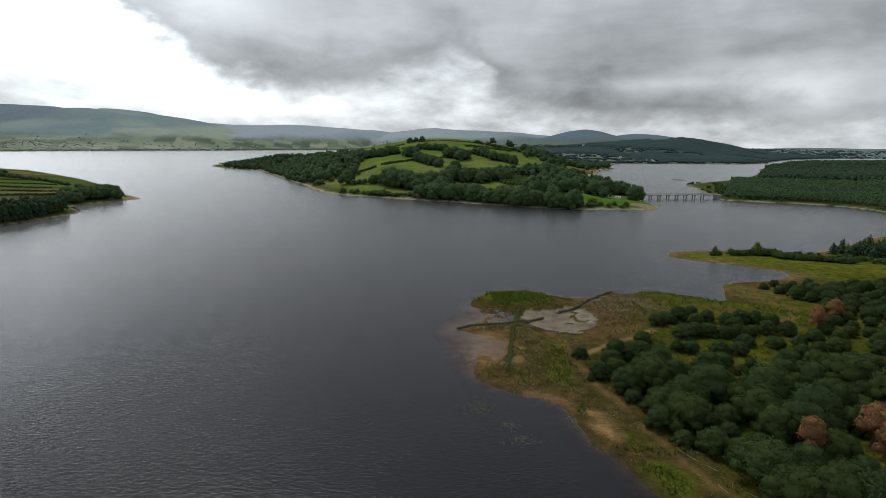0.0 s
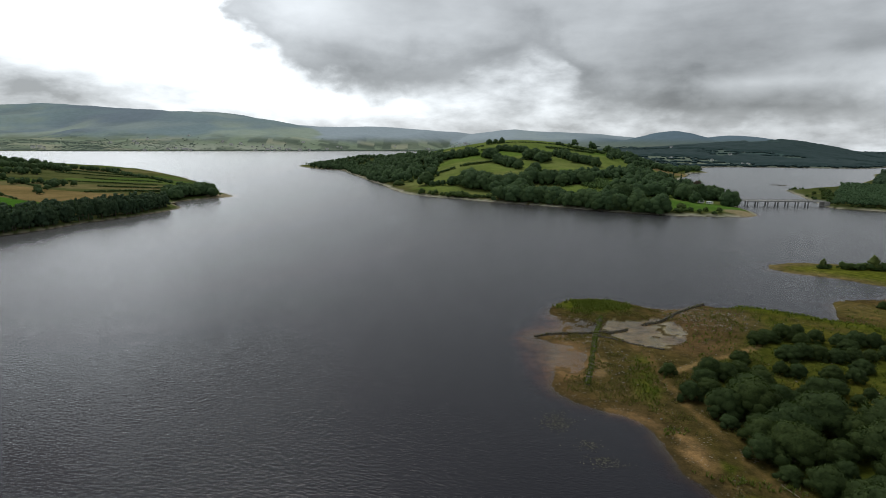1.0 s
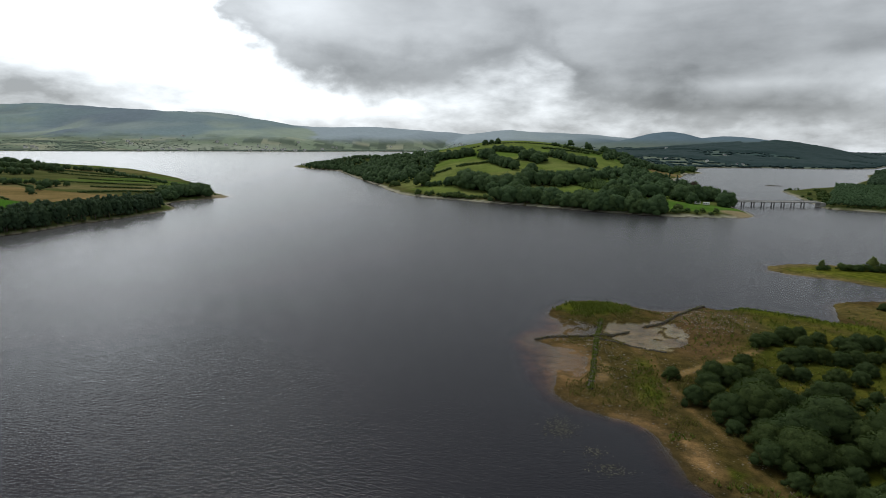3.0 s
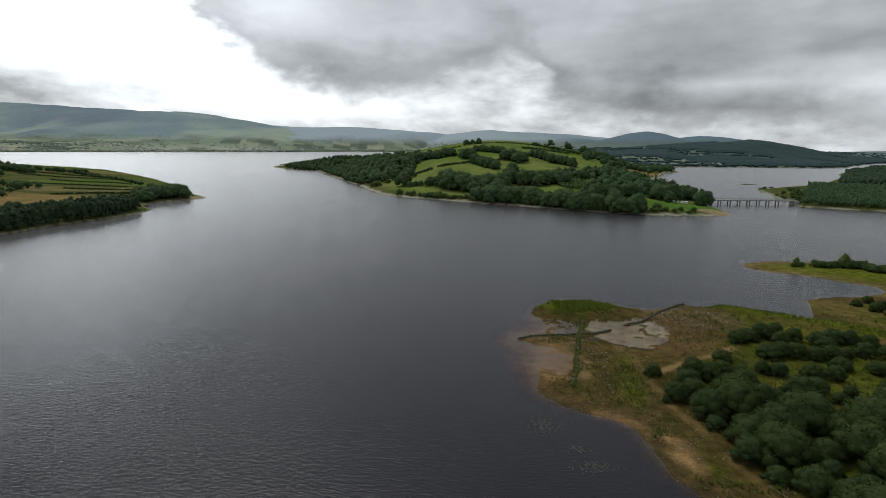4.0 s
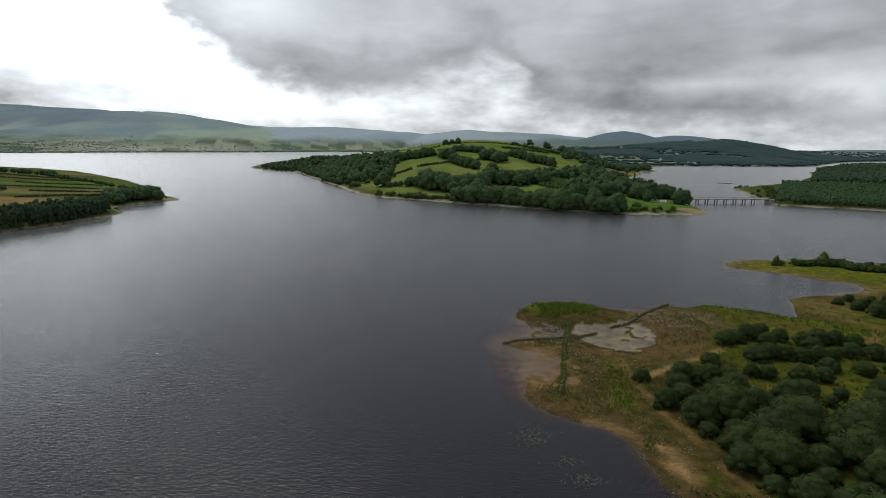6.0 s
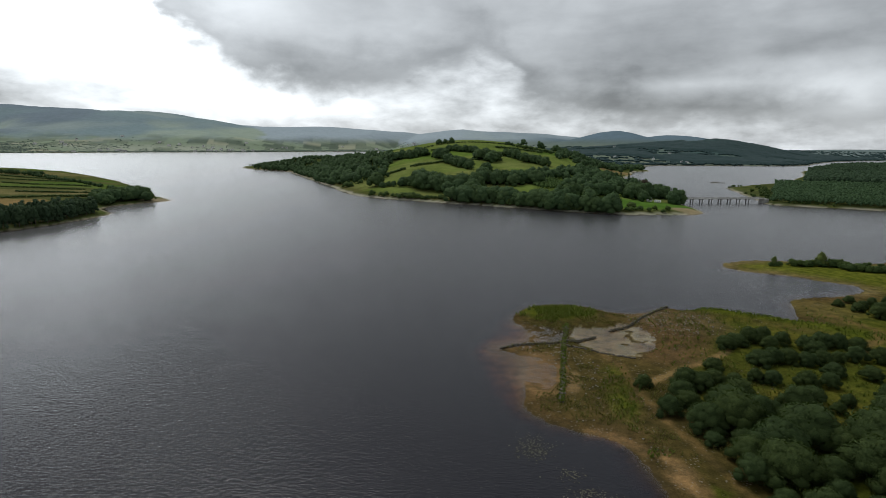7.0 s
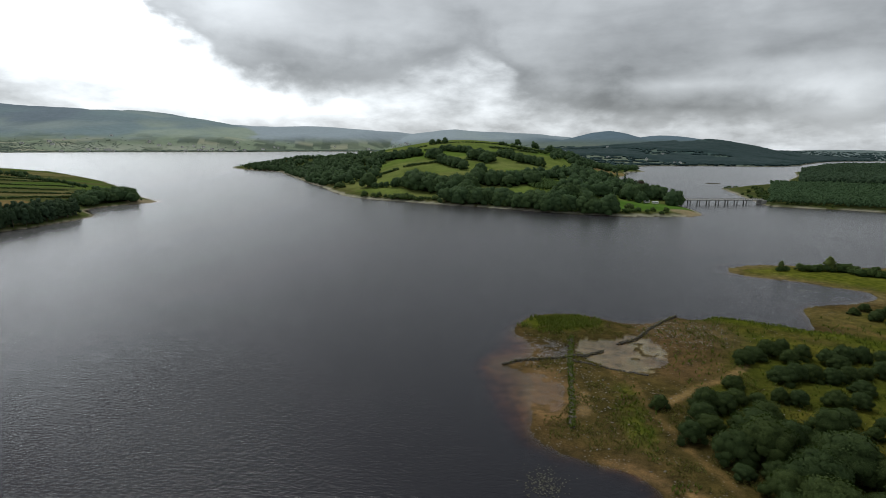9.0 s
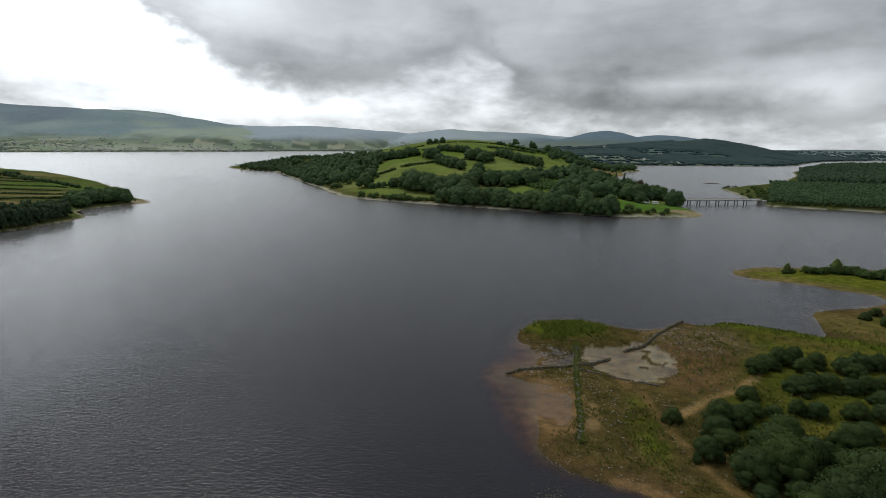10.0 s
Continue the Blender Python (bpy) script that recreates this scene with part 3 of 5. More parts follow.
def cover(x, y, z, spit, hill, main, head, east, pond):
    """The land's own colour, from what grows or lies on it; far land has haze and sunlight painted in."""
    c = np.zeros(x.shape + (3,)) + np.array((0.085, 0.070, 0.050))           # lake bed, mud and sand
    n1, n2, n3 = rough(x, y, 9, 81), rough(x, y, 26, 82), rough(x, y, 3, 83)
    # spit: bare mud and stones by the water, then sedge, then turf
    s = spit > -90
    sp = np.where(s, spit, 0)
    c = blend(c, (0.235, 0.160, 0.105), np.where(s, step(1.3 - blob(x, y, 6, 138, 11, 26), 0, 0.6), 0))
    c = blend(c, (0.100, 0.086, 0.052), np.where(s, 0.6 * step(z, -0.15, 0.05), 0))
    c = blend(c, (0.130, 0.098, 0.060), np.where(spit > 0, step(z + 0.10 * n3, 0.02, 0.22), 0))
    sedge = step(sp + 5 * n1 + 2 * n3, -1.0, 2.5)
    c = blend(c, (0.110, 0.096, 0.050), np.where(spit > 0, sedge * step(z, 0.05, 0.3), 0))
    green = np.maximum(step(1.05 - blob(x, y, 22, 173.5, 13, 9) + 0.35 * n3 + 0.25 * n1, 0, 0.5), step(1.1 - blob(x, y, 27, 120, 4.5, 15, -6), 0, 0.7) * step(n3 + n1, -0.2, 0.6))
    green = np.maximum(green, step(5.5 - along(x, y, [(64, 180), (80, 173), (96, 163), (104, 158)]), 0, 4))
    green = np.maximum(green, step(1.2 - blob(x, y, 33.5, 75, 5, 5), 0, 0.5))
    green = np.maximum(green, 0.8 * step(4 - np.abs(along(x, y, [(24, 95), (28, 93), (36, 80)]) - 1), 0, 4) * step(n3, 0.0, 0.6))
    c = blend(c, (0.115, 0.155, 0.030), np.where(spit > 0, green * step(z, 0.0, 0.2), 0))
    turf = step(x - (37 + 0.6 * np.clip(y - 128, 0, 40)) + 5 * n1, 0, 10) * step(sp, 6, 16)
    c = blend(c, (0.105, 0.150, 0.028), np.where(spit > 0, turf * (0.75 + 0.25 * n2), 0))
    c = blend(c, (0.135, 0.145, 0.04), np.where(spit > 0, turf * step(n1 + 0.6 * n2, 0.0, 0.5), 0))
    c = blend(c, (0.145, 0.185, 0.040), np.where(spit > 0, (0.8 + 0.4 * n2) * step(y, 196, 214) * step(sp + 2 * n1, 2, 9), 0))
    c = blend(c, (0.175, 0.160, 0.080), np.where(spit > 0, step(1.2 - blob(x, y, 104, 184, 11, 14, 30), 0, 0.5) * (0.65 + 0.5 * n1), 0))
    stones = step(1.2 - blob(x, y, 56, 166, 13, 15, 30), 0, 0.5)
    c = blend(c, (0.15, 0.125, 0.09), np.where(spit > 0, stones * 0.8, 0))
    bare = np.minimum.reduce([along(x, y, PATH_WEST) / 0.9, along(x, y, PATH_EAST) / 1.3, along(x, y, PATH_FAR) / 1.8])
    c = blend(c, (0.22, 0.165, 0.10), np.where(spit > 0, step(1.3 - bare + 0.4 * n3, 0, 0.9) * 0.7, 0))
    c = blend(c, (0.34, 0.265, 0.175), np.where(spit > 0, step(1.2 - along(x, y, PATH_EAST) + 0.4 * n3, 0, 0.8) * 0.75, 0))
    c = blend(c, (0.33, 0.235, 0.16), np.where(s, step(1.0 - blob(x, y, 29.3, 90.8, 3.2, 8.0, 6) + 0.3 * n3 + 0.2 * n1, 0, 0.6), 0))
    c = blend(c, (0.20, 0.15, 0.10), np.where(s, step(2.0 - along(x, y, [(18, 103.3), (21.5, 102), (25.5, 98)]) + 0.6 * n3, 0, 1.0), 0))
    c = blend(c, (0.27, 0.195, 0.135), np.where(s, step(1.2 - blob(x, y, 12.5, 129, 6, 13), 0, 0.4) * step(z, -0.3, -0.02) * (0.75 + 0.3 * n3), 0))
    c = blend(c, (0.29, 0.225, 0.16), np.where(s, step(1.2 - blob(x, y, 18.6, 124, 1.6, 6, -12), 0, 0.5) * 0.8, 0))
    c = blend(c, (0.22, 0.20, 0.125), np.where(spit > 0, step(y, 196, 206) * (1 - step(z, 0.1, 0.35)), 0))
    wet = np.where(spit > 0, step(pond, -1.5, 0) * (1 - step(z, 0.0, 0.025)), 0)
    c = blend(c, (0.37, 0.36, 0.315), wet)
    # reddish mud with stones east of the pond
    c = blend(c, (0.150, 0.108, 0.075), np.where(spit > 0, step(1.25 - blob(x, y, 47, 150, 11, 18, -20), 0, 0.5) * step(pond, 1.5, -1.5) * (0.75 + 0.4 * n1), 0))
    c = np.where((spit > 0)[..., None], c * np.array((1.14, 1.04, 0.92)), c)
    # hill: pasture, rough grass, a stony beach
    n4 = rough(x, y, 70, 85)
    shore = np.where(hill > 0, 1 - step(z, 0.7, 1.3), 0)
    f, _ = cells(x, y, 130, 95, 24, 91)
    grass = blend(np.zeros(x.shape + (3,)) + np.array((0.152, 0.228, 0.050)), (0.205, 0.230, 0.080), f * 1.5 - 0.4)
    grass = blend(grass, (0.115, 0.185, 0.042), step(f, 0.25, 0.1))
    grass = blend(grass, (0.20, 0.225, 0.085), step(n4, 0.1, 0.6) * 0.5)
    grass = blend(grass, (0.16, 0.20, 0.065), step(z, 36, 46) * 0.6)
    on = hill > 0
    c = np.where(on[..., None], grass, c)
    # ground colour darker inside the flank's outline
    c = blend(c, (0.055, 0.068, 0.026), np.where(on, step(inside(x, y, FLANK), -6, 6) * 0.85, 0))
    c = blend(c, (0.105, 0.10, 0.045), np.where(on, (1 - step(hill + 6 * n1, 8, 26)) * 0.8, 0))
    c = blend(c, (0.105, 0.200, 0.040), np.where(on, step(1.25 - blob(x, y, 132, 462, 42, 22), 0, 0.4), 0))
    c = blend(c, (0.42, 0.40, 0.35), shore)
    c = blend(c, (0.33, 0.27, 0.18), np.where(on, step(1.2 - blob(x, y, 161, 436, 11, 13, 20), 0, 0.4), 0))
    c = blend(c, (0.26, 0.20, 0.10), np.where(on, step(1.2 - blob(x, y, 240, 985, 38, 45, -40), 0, 0.3), 0))
    # mainland: small fields, then moor on the mountains, both tinted with painted distance haze
    m = main > 0
    f2, e2 = cells(x, y, 105, 75, 12, 95)
    farm = np.zeros(x.shape + (3,)) + np.array((0.17, 0.205, 0.155))
    farm = blend(farm, (0.215, 0.268, 0.195), step(f2, 0.45, 0.6))
    farm = blend(farm, (0.30, 0.315, 0.235), step(f2, 0.82, 0.9))
    farm = blend(farm, (0.11, 0.14, 0.11), step(0.24 - f2, 0, 0.1))
    # blue-grey of distance haze is part of these mountain colours
    hazy_moor = np.zeros(x.shape + (3,)) + np.array((0.200, 0.266, 0.292))
    hazy_moor = blend(hazy_moor, (0.175, 0.22, 0.265), step(rough(x, y, 520, 97), -0.2, 0.5))
    hazy_moor = blend(hazy_moor, (0.26, 0.315, 0.32), step(rough(x * 0.6, y, 330, 98), 0.1, 0.6))
    hazy_moor = blend(hazy_moor, (0.31, 0.37, 0.30), step(rough(x, 0.6 * y, 640, 99, 2) + 0.25 * rough(x, y, 120, 100), 0.0, 0.5) * 0.8)
    hazy_moor = blend(hazy_moor, (0.13, 0.17, 0.20), step(rough(x, 0.7 * y, 420, 104, 2), 0.25, 0.6) * 0.5)
    hazy_moor = blend(hazy_moor, (0.33, 0.39, 0.33), step(rough(x, 0.5 * y, 300, 105), 0.05, 0.5) * (1 - step(z, 130, 210)) * 0.7)
    # far ridge: thicker haze painted as a paler blue-grey
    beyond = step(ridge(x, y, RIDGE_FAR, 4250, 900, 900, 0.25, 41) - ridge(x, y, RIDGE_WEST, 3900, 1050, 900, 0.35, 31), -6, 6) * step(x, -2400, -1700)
    hazy_moor = blend(hazy_moor, (0.31, 0.37, 0.425), beyond * (1 - 0.4 * step(x, -200, 200)))
    hazy_moor = blend(hazy_moor, (0.125, 0.178, 0.225), step(x, 250, 600) * (1 - step(y, 3500, 3900)))
    farm = blend(farm, hazy_moor, step(z + np.where(x < -1000, 20, 6) * n4, np.where(x < -500, 42, 24), np.where(x < -500, 96, 70)))
    # sunlit patch on the low western fields, painted as a paler field colour
    farm = blend(farm, (0.31, 0.345, 0.285), step(f2, 0.3, 0.45) * step(1.1 - blob(x, y, -1750, 2720, 700, 380), 0, 0.5) * 0.9 * (1 - step(z, 22, 42)))
    farm = blend(farm, (0.115, 0.145, 0.12), step(x, -500, -100) * 0.65 * (1 - step(z, 60, 90)))
    # eastern plain: bluish haze painted over the fields
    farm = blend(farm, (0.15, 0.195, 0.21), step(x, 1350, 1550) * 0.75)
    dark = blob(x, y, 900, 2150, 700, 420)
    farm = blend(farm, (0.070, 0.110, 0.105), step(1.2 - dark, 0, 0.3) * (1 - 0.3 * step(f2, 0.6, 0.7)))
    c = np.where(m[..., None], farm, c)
    c = blend(c, (0.16, 0.16, 0.13), np.where(m, (1 - step(main, 6, 16)) * 0.8, 0))
    # headland fields
    h = head > 0
    f3, e3 = cells(x, y, 150, 42, 28, 101)
    field = np.zeros(x.shape + (3,)) + np.array((0.115, 0.126, 0.052))
    field = blend(field, (0.195, 0.175, 0.085), step(f3, 0.5, 0.6))
    field = blend(field, (0.110, 0.165, 0.045), step(f3, 0.78, 0.85))
    tan = inside(x, y, STUBBLE)
    field = blend(field, (0.27, 0.195, 0.095), step(tan, -1, 1))
    lush = inside(x, y, LUSH)
    field = blend(field, (0.080, 0.190, 0.030), step(lush, -1, 1))
    c = np.where(h[..., None], field, c)
    c = blend(c, (0.100, 0.125, 0.045), np.where(h, 1 - step(head, 6, 16), 0))
    c = blend(c, (0.30, 0.27, 0.21), np.where(h, 1 - step(z, 0.25, 0.6), 0))
    c = blend(c, (0.33, 0.28, 0.20), np.where(h, step(1.2 - blob(x, y, -268, 466, 14, 14), 0, 0.3), 0))
    # plantation floor with its open edge
    e = east > 0
    edge = np.zeros(x.shape + (3,)) + np.array((0.085, 0.10, 0.04))
    edge = blend(edge, (0.13, 0.15, 0.05), step(n1, 0, 0.5))
    c = np.where(e[..., None], edge, c)
    c = blend(c, (0.34, 0.32, 0.27), np.where(e, 1 - step(z, 0.35, 0.8), 0))
    stony = np.where(spit > -3, (1 - turf) * (0.35 + 0.65 * np.maximum(stones, step(1.3 - blob(x, y, 15, 152, 10, 12), 0, 0.5))) * (1 - 0.7 * green), 0)
    return c, stony, green * (spit > 0), turf * (spit > 0)


# the wooded western flank of the hill
FLANK = np.array([(-470, 1135), (-367, 1004), (-316, 960), (-264, 850), (-203, 722), (-174, 664), (-150, 640), (-165, 690), (-150, 745), (-112, 700), (-88, 745), (-60, 772), (-95, 800), (-140, 850), (-190, 930), (-230, 1000), (-300, 1090), (-420, 1160)], float)
STUBBLE = np.array([(-383, 347), (-470, 396), (-413, 405), (-339, 399), (-325, 411), (-300, 398), (-296, 352), (-319, 331)], float)
LUSH = np.array([(-520, 330), (-384, 345), (-319, 329), (-290, 322), (-290, 280), (-400, 260), (-520, 250)], float)
YOUNG_BLOCK = np.array([(54, 539), (74, 581), (90, 556), (87, 526), (61, 519)], float)


def lay_ground():
    aa, x, y = fan(660, 1, rings(1.0, 1.0))
    z, *rest = height(x, y)
    ob, used = sheet("ground", x, y, z, None, LAND)
    c, stony, green, turf = cover(x, y, z, *rest)
    me = ob.data
    col = me.attributes.new("cover", "FLOAT_COLOR", "POINT")
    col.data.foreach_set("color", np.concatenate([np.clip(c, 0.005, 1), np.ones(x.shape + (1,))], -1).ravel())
    for key, v in (("stony", stony), ("near", np.where(rest[0] > -89, 1.0, 0.45) * np.where(rest[2] > 0, 0.35, 1.0))):
        at = me.attributes.new(key, "FLOAT", "POINT")
        at.data.foreach_set("value", np.ascontiguousarray(v, float).ravel())
    tagged(ob, "low stony spit, farmed hills and heather mountains round a lake", "ground", kind="structure")
    aa, x, y = fan(330, 1, rings(2.2, 1.6))
    z, *rest = height(x, y)
    ob, used = sheet("water", x, y, np.zeros(x.shape), z < 0.5, WATER)
    at = ob.data.attributes.new("depth", "FLOAT", "POINT")
    at.data.foreach_set("value", np.clip(-z, 0.0, 12).ravel()[used])
    tagged(ob, "dark peaty lake water ruffled by a light wind", "lake", kind="structure")


lay_ground()
# ---------------------------------------------------------------- plants
def ico(level):
    bm = bmesh.new()
    bmesh.ops.create_icosphere(bm, subdivisions=level, radius=1.0)
    v, f = np.array([p.co for p in bm.verts]), np.array([[q.index for q in p.verts] for p in bm.faces])
    bm.free()
    return v, f


ICO = {1: ico(1)}      # 20 faces


def mesh_of(name, verts, tris, mat, smooth=False):
    verts, tris = np.asarray(verts, float), np.asarray(tris, int)
    verts, lie = verts[:, :3], verts[:, 3:]
    me = bpy.data.meshes.new(name)
    me.vertices.add(len(verts))
    me.vertices.foreach_set("co", verts.ravel())
    me.loops.add(tris.size)
    me.loops.foreach_set("vertex_index", tris.ravel())
    me.polygons.add(len(tris))
    me.polygons.foreach_set("loop_start", np.arange(0, tris.size, 3))
    me.polygons.foreach_set("use_smooth", np.full(len(tris), smooth or lie.size > 0))
    me.update(calc_edges=True)
    if lie.size:
        me.normals_split_custom_set_from_vertices(lie)
    me.materials.append(mat)
    return me


class Heap:
    """Triangles gathered for one mesh."""
    def __init__(self):
        self.v, self.f, self.n = [], [], 0

    def add(self, v, f):
        self.v.append(np.asarray(v, float))
        self.f.append(np.asarray(f, int) + self.n)
        self.n += len(v)
        return self

    def arrays(self):
        return np.concatenate(self.v), np.concatenate(self.f)


def leaves(rng, at, out, size, jitter=0.6):
    """Leaf clumps: small folded diamonds at the places given, turned roughly outwards; each vertex with its normal."""
    n = len(at)
    d = out + jitter * rng.normal(size=(n, 3))
    d /= np.linalg.norm(d, axis=1, keepdims=True) + 1e-9
    side = np.cross(d, rng.normal(size=(n, 3)))
    side /= np.linalg.norm(side, axis=1, keepdims=True) + 1e-9
    ahead = np.cross(d, side)
    s = size * rng.uniform(0.55, 1.35, (n, 1))
    v = np.stack([at - 0.9 * s * ahead, at + 0.55 * s * side + 0.12 * s * d, at + 0.9 * s * ahead, at - 0.55 * s * side + 0.12 * s * d], 1).reshape(-1, 3)
    lie = out + 0.25 * d
    lie = lie / np.linalg.norm(lie, axis=1, keepdims=True)
    v = np.concatenate([v, np.repeat(lie, 4, 0)], 1)
    i = 4 * np.arange(n)[:, None]
    return v, np.concatenate([i + [0, 1, 2], i + [0, 2, 3]])


def crown(rng, w, h, base, lobes, leaf, count, top=0.0, core=0.93, bough=(0.14, 0.23)):
    """A crown of that width and height: rounded boughs set over a dome, each with an uneven surface and a coat of small leaves."""
    heap = Heap()
    c, r = [(0, 0, base + h * (0.47 + top))], [0.385 * w]
    for k in range(lobes):
        a, f = 2.4 * k + rng.uniform(-0.5, 0.5), (k + 0.5) / lobes
        q = (0.52 - 0.72 * bough[0]) * w * math.sqrt(f) * rng.uniform(0.82, 1.12)
        z = base + h * (0.78 + top * 0.6 - 0.62 * f ** 1.2 + rng.uniform(-0.07, 0.07))
        c.append((q * math.cos(a), q * math.sin(a), z))
        r.append(rng.uniform(*bough) * w)
    c, r = np.array(c), np.array(r)
    tall = np.minimum(1.15, 0.19 * h / (0.19 * w)) * np.ones(3) * (0, 0, 1) + (1, 1, 0)
    v0, f0 = ICO[1]
    low = (-99, -99, min(0.04 * h, base + 0.04 * h))
    heart = np.array((0, 0, base + 0.30 * h))

    def lit(at, d):
        away = (at - heart) / (w, w, h)
        away /= np.linalg.norm(away, axis=1, keepdims=True) + 1e-9
        n = 0.45 * d + 0.55 * away
        return n / (np.linalg.norm(n, axis=1, keepdims=True) + 1e-9)

    for p, q in zip(c, r):
        n = len(v0)
        lump = 1 + 0.16 * np.sin(v0 @ rng.normal(size=(3, 3)) * 3.1 + rng.uniform(0, 6, 3)).mean(1, keepdims=True) + rng.uniform(-0.07, 0.07, (n, 1))
        skin = np.maximum(p + v0 * (q * core * lump) * tall, low)
        heap.add(np.concatenate([skin, lit(skin, v0)], 1), f0)
    k = rng.choice(len(c), count * 3, p=r ** 2 / (r ** 2).sum())
    d = rng.normal(size=(len(k), 3))
    d[:, 2] = d[:, 2] * 0.85 + 0.35
    d /= np.linalg.norm(d, axis=1, keepdims=True)
    at = c[k] + d * (r[k] * rng.uniform(0.90, 1.22, len(k)))[:, None] * tall
    clear = np.min(np.linalg.norm((at[:, None] - c[None]) / tall, axis=2) / r[None], axis=1) > 0.90
    at, d = at[clear][:count], d[clear][:count]
    at[:, 2] = np.maximum(at[:, 2], low[2])
    heap.add(*leaves(rng, at, lit(at, d), leaf, 0.5))
    return heap.arrays()


def tube(heap, a, b, ra, rb, sides=6):
    a, b = np.array(a, float), np.array(b, float)
    d = (b - a) / np.linalg.norm(b - a)
    s = np.cross(d, (0.31, 0.87, 0.2))
    s /= np.linalg.norm(s)
    t = np.cross(d, s)
    ang = np.linspace(0, 2 * math.pi, sides, endpoint=False)[:, None]
    ring = np.cos(ang) * s + np.sin(ang) * t
    i = np.arange(sides)
    j = (i + 1) % sides
    f = np.concatenate([np.stack([i, j, j + sides], 1), np.stack([i, j + sides, i + sides], 1), np.stack([i * 0 + 2 * sides, i + sides, j + sides], 1)])
    heap.add(np.concatenate([a + ra * ring, b + rb * ring, [b + 0.2 * rb * d]]), f)


def trunk(rng, h, w, girth):
    heap = Heap()
    knee = np.array((rng.normal() * 0.03 * h, rng.normal() * 0.03 * h, 0.42 * h))
    tube(heap, (0, 0, -0.4), knee, girth, girth * 0.7)
    tube(heap, knee, (knee[0] * 1.6, knee[1] * 1.6, 0.78 * h), girth * 0.7, girth * 0.25)
    for k in range(4):
        a = 1.57 * k + rng.uniform(0, 1)
        tube(heap, knee * rng.uniform(0.7, 1.1), (0.33 * w * math.cos(a), 0.33 * w * math.sin(a), rng.uniform(0.5, 0.7) * h), girth * 0.42, girth * 0.12, 5)
    return heap.arrays()


def needles(rng, h, w, base, tiers, count):
    """A conifer's crown: drooping whorls of boughs that narrow to a leader."""
    heap = Heap()
    v0, f0 = ICO[1]
    for k in range(tiers):
        f = k / (tiers - 1)
        z, r = base + (h - base) * f, w * 0.5 * (1 - f) ** 0.8 + 0.05 * w
        lump = v0 * (r * 0.62, r * 0.62, (h - base) / tiers * 0.9) * (1 + 0.25 * rng.uniform(-1, 1, (len(v0), 1)))
        heap.add(np.concatenate([lump + (0, 0, z), v0], 1), f0)
        m = max(4, int(count * (1 - f) / tiers * 1.8))
        a = rng.uniform(0, 2 * math.pi, m)
        q = r * rng.uniform(0.7, 1.15, m)
        at = np.stack([q * np.cos(a), q * np.sin(a), z - 0.18 * q + rng.normal(size=m) * 0.03 * h], 1)
        out = np.stack([np.cos(a) * 0.5, np.sin(a) * 0.5, np.full(m, 0.8)], 1)
        heap.add(*leaves(rng, at, out, 0.16 * w, 0.5))
    return heap.arrays()


def plant(name, label, category, parts, group=""):
    """One plant: an empty at its foot with its parts under it."""
    base = new(name)
    base.empty_display_size = 0.3
    for key, me, note in parts:
        ob = new(key, me)
        ob.parent = base
        if note:
            ob["label"] = note
    return tagged(base, label, category, group)


def spots(rng, row):
    x0, y0, x1, y1, n, spread, h = row
    f = (np.arange(n) + rng.uniform(0.1, 0.9, n)) / n
    return np.stack([x0 + (x1 - x0) * f + rng.normal(size=n) * spread * 0.6, y0 + (y1 - y0) * f + rng.normal(size=n) * spread * 0.8], 1), h * rng.uniform(0.78, 1.18, n)


def set_out(rng, kinds, at, heights, keep_dry=0.25):
    """Copies of the kinds (thing, its own height) at the places, grown to the heights."""
    z = height(at[:, 0], at[:, 1])[0]
    for (x, y), g, h in zip(at, z, heights):
        if g < keep_dry:
            continue
        ob, own = kinds[rng.integers(len(kinds))]
        s = h / own
        wide = s * rng.uniform(0.9, 1.18)
        m = Matrix.LocRotScale((x, y, g - 0.05), Euler((rng.normal() * 0.03, rng.normal() * 0.03, rng.uniform(0, 6.28))), (wide, wide * rng.uniform(0.9, 1.1), s))
        copy_thing(ob, m)


def done(kinds):
    """Take the patterns away once their copies stand."""
    for ob, _ in kinds:
        for o in (*ob.children_recursive, ob):
            bpy.data.objects.remove(o)


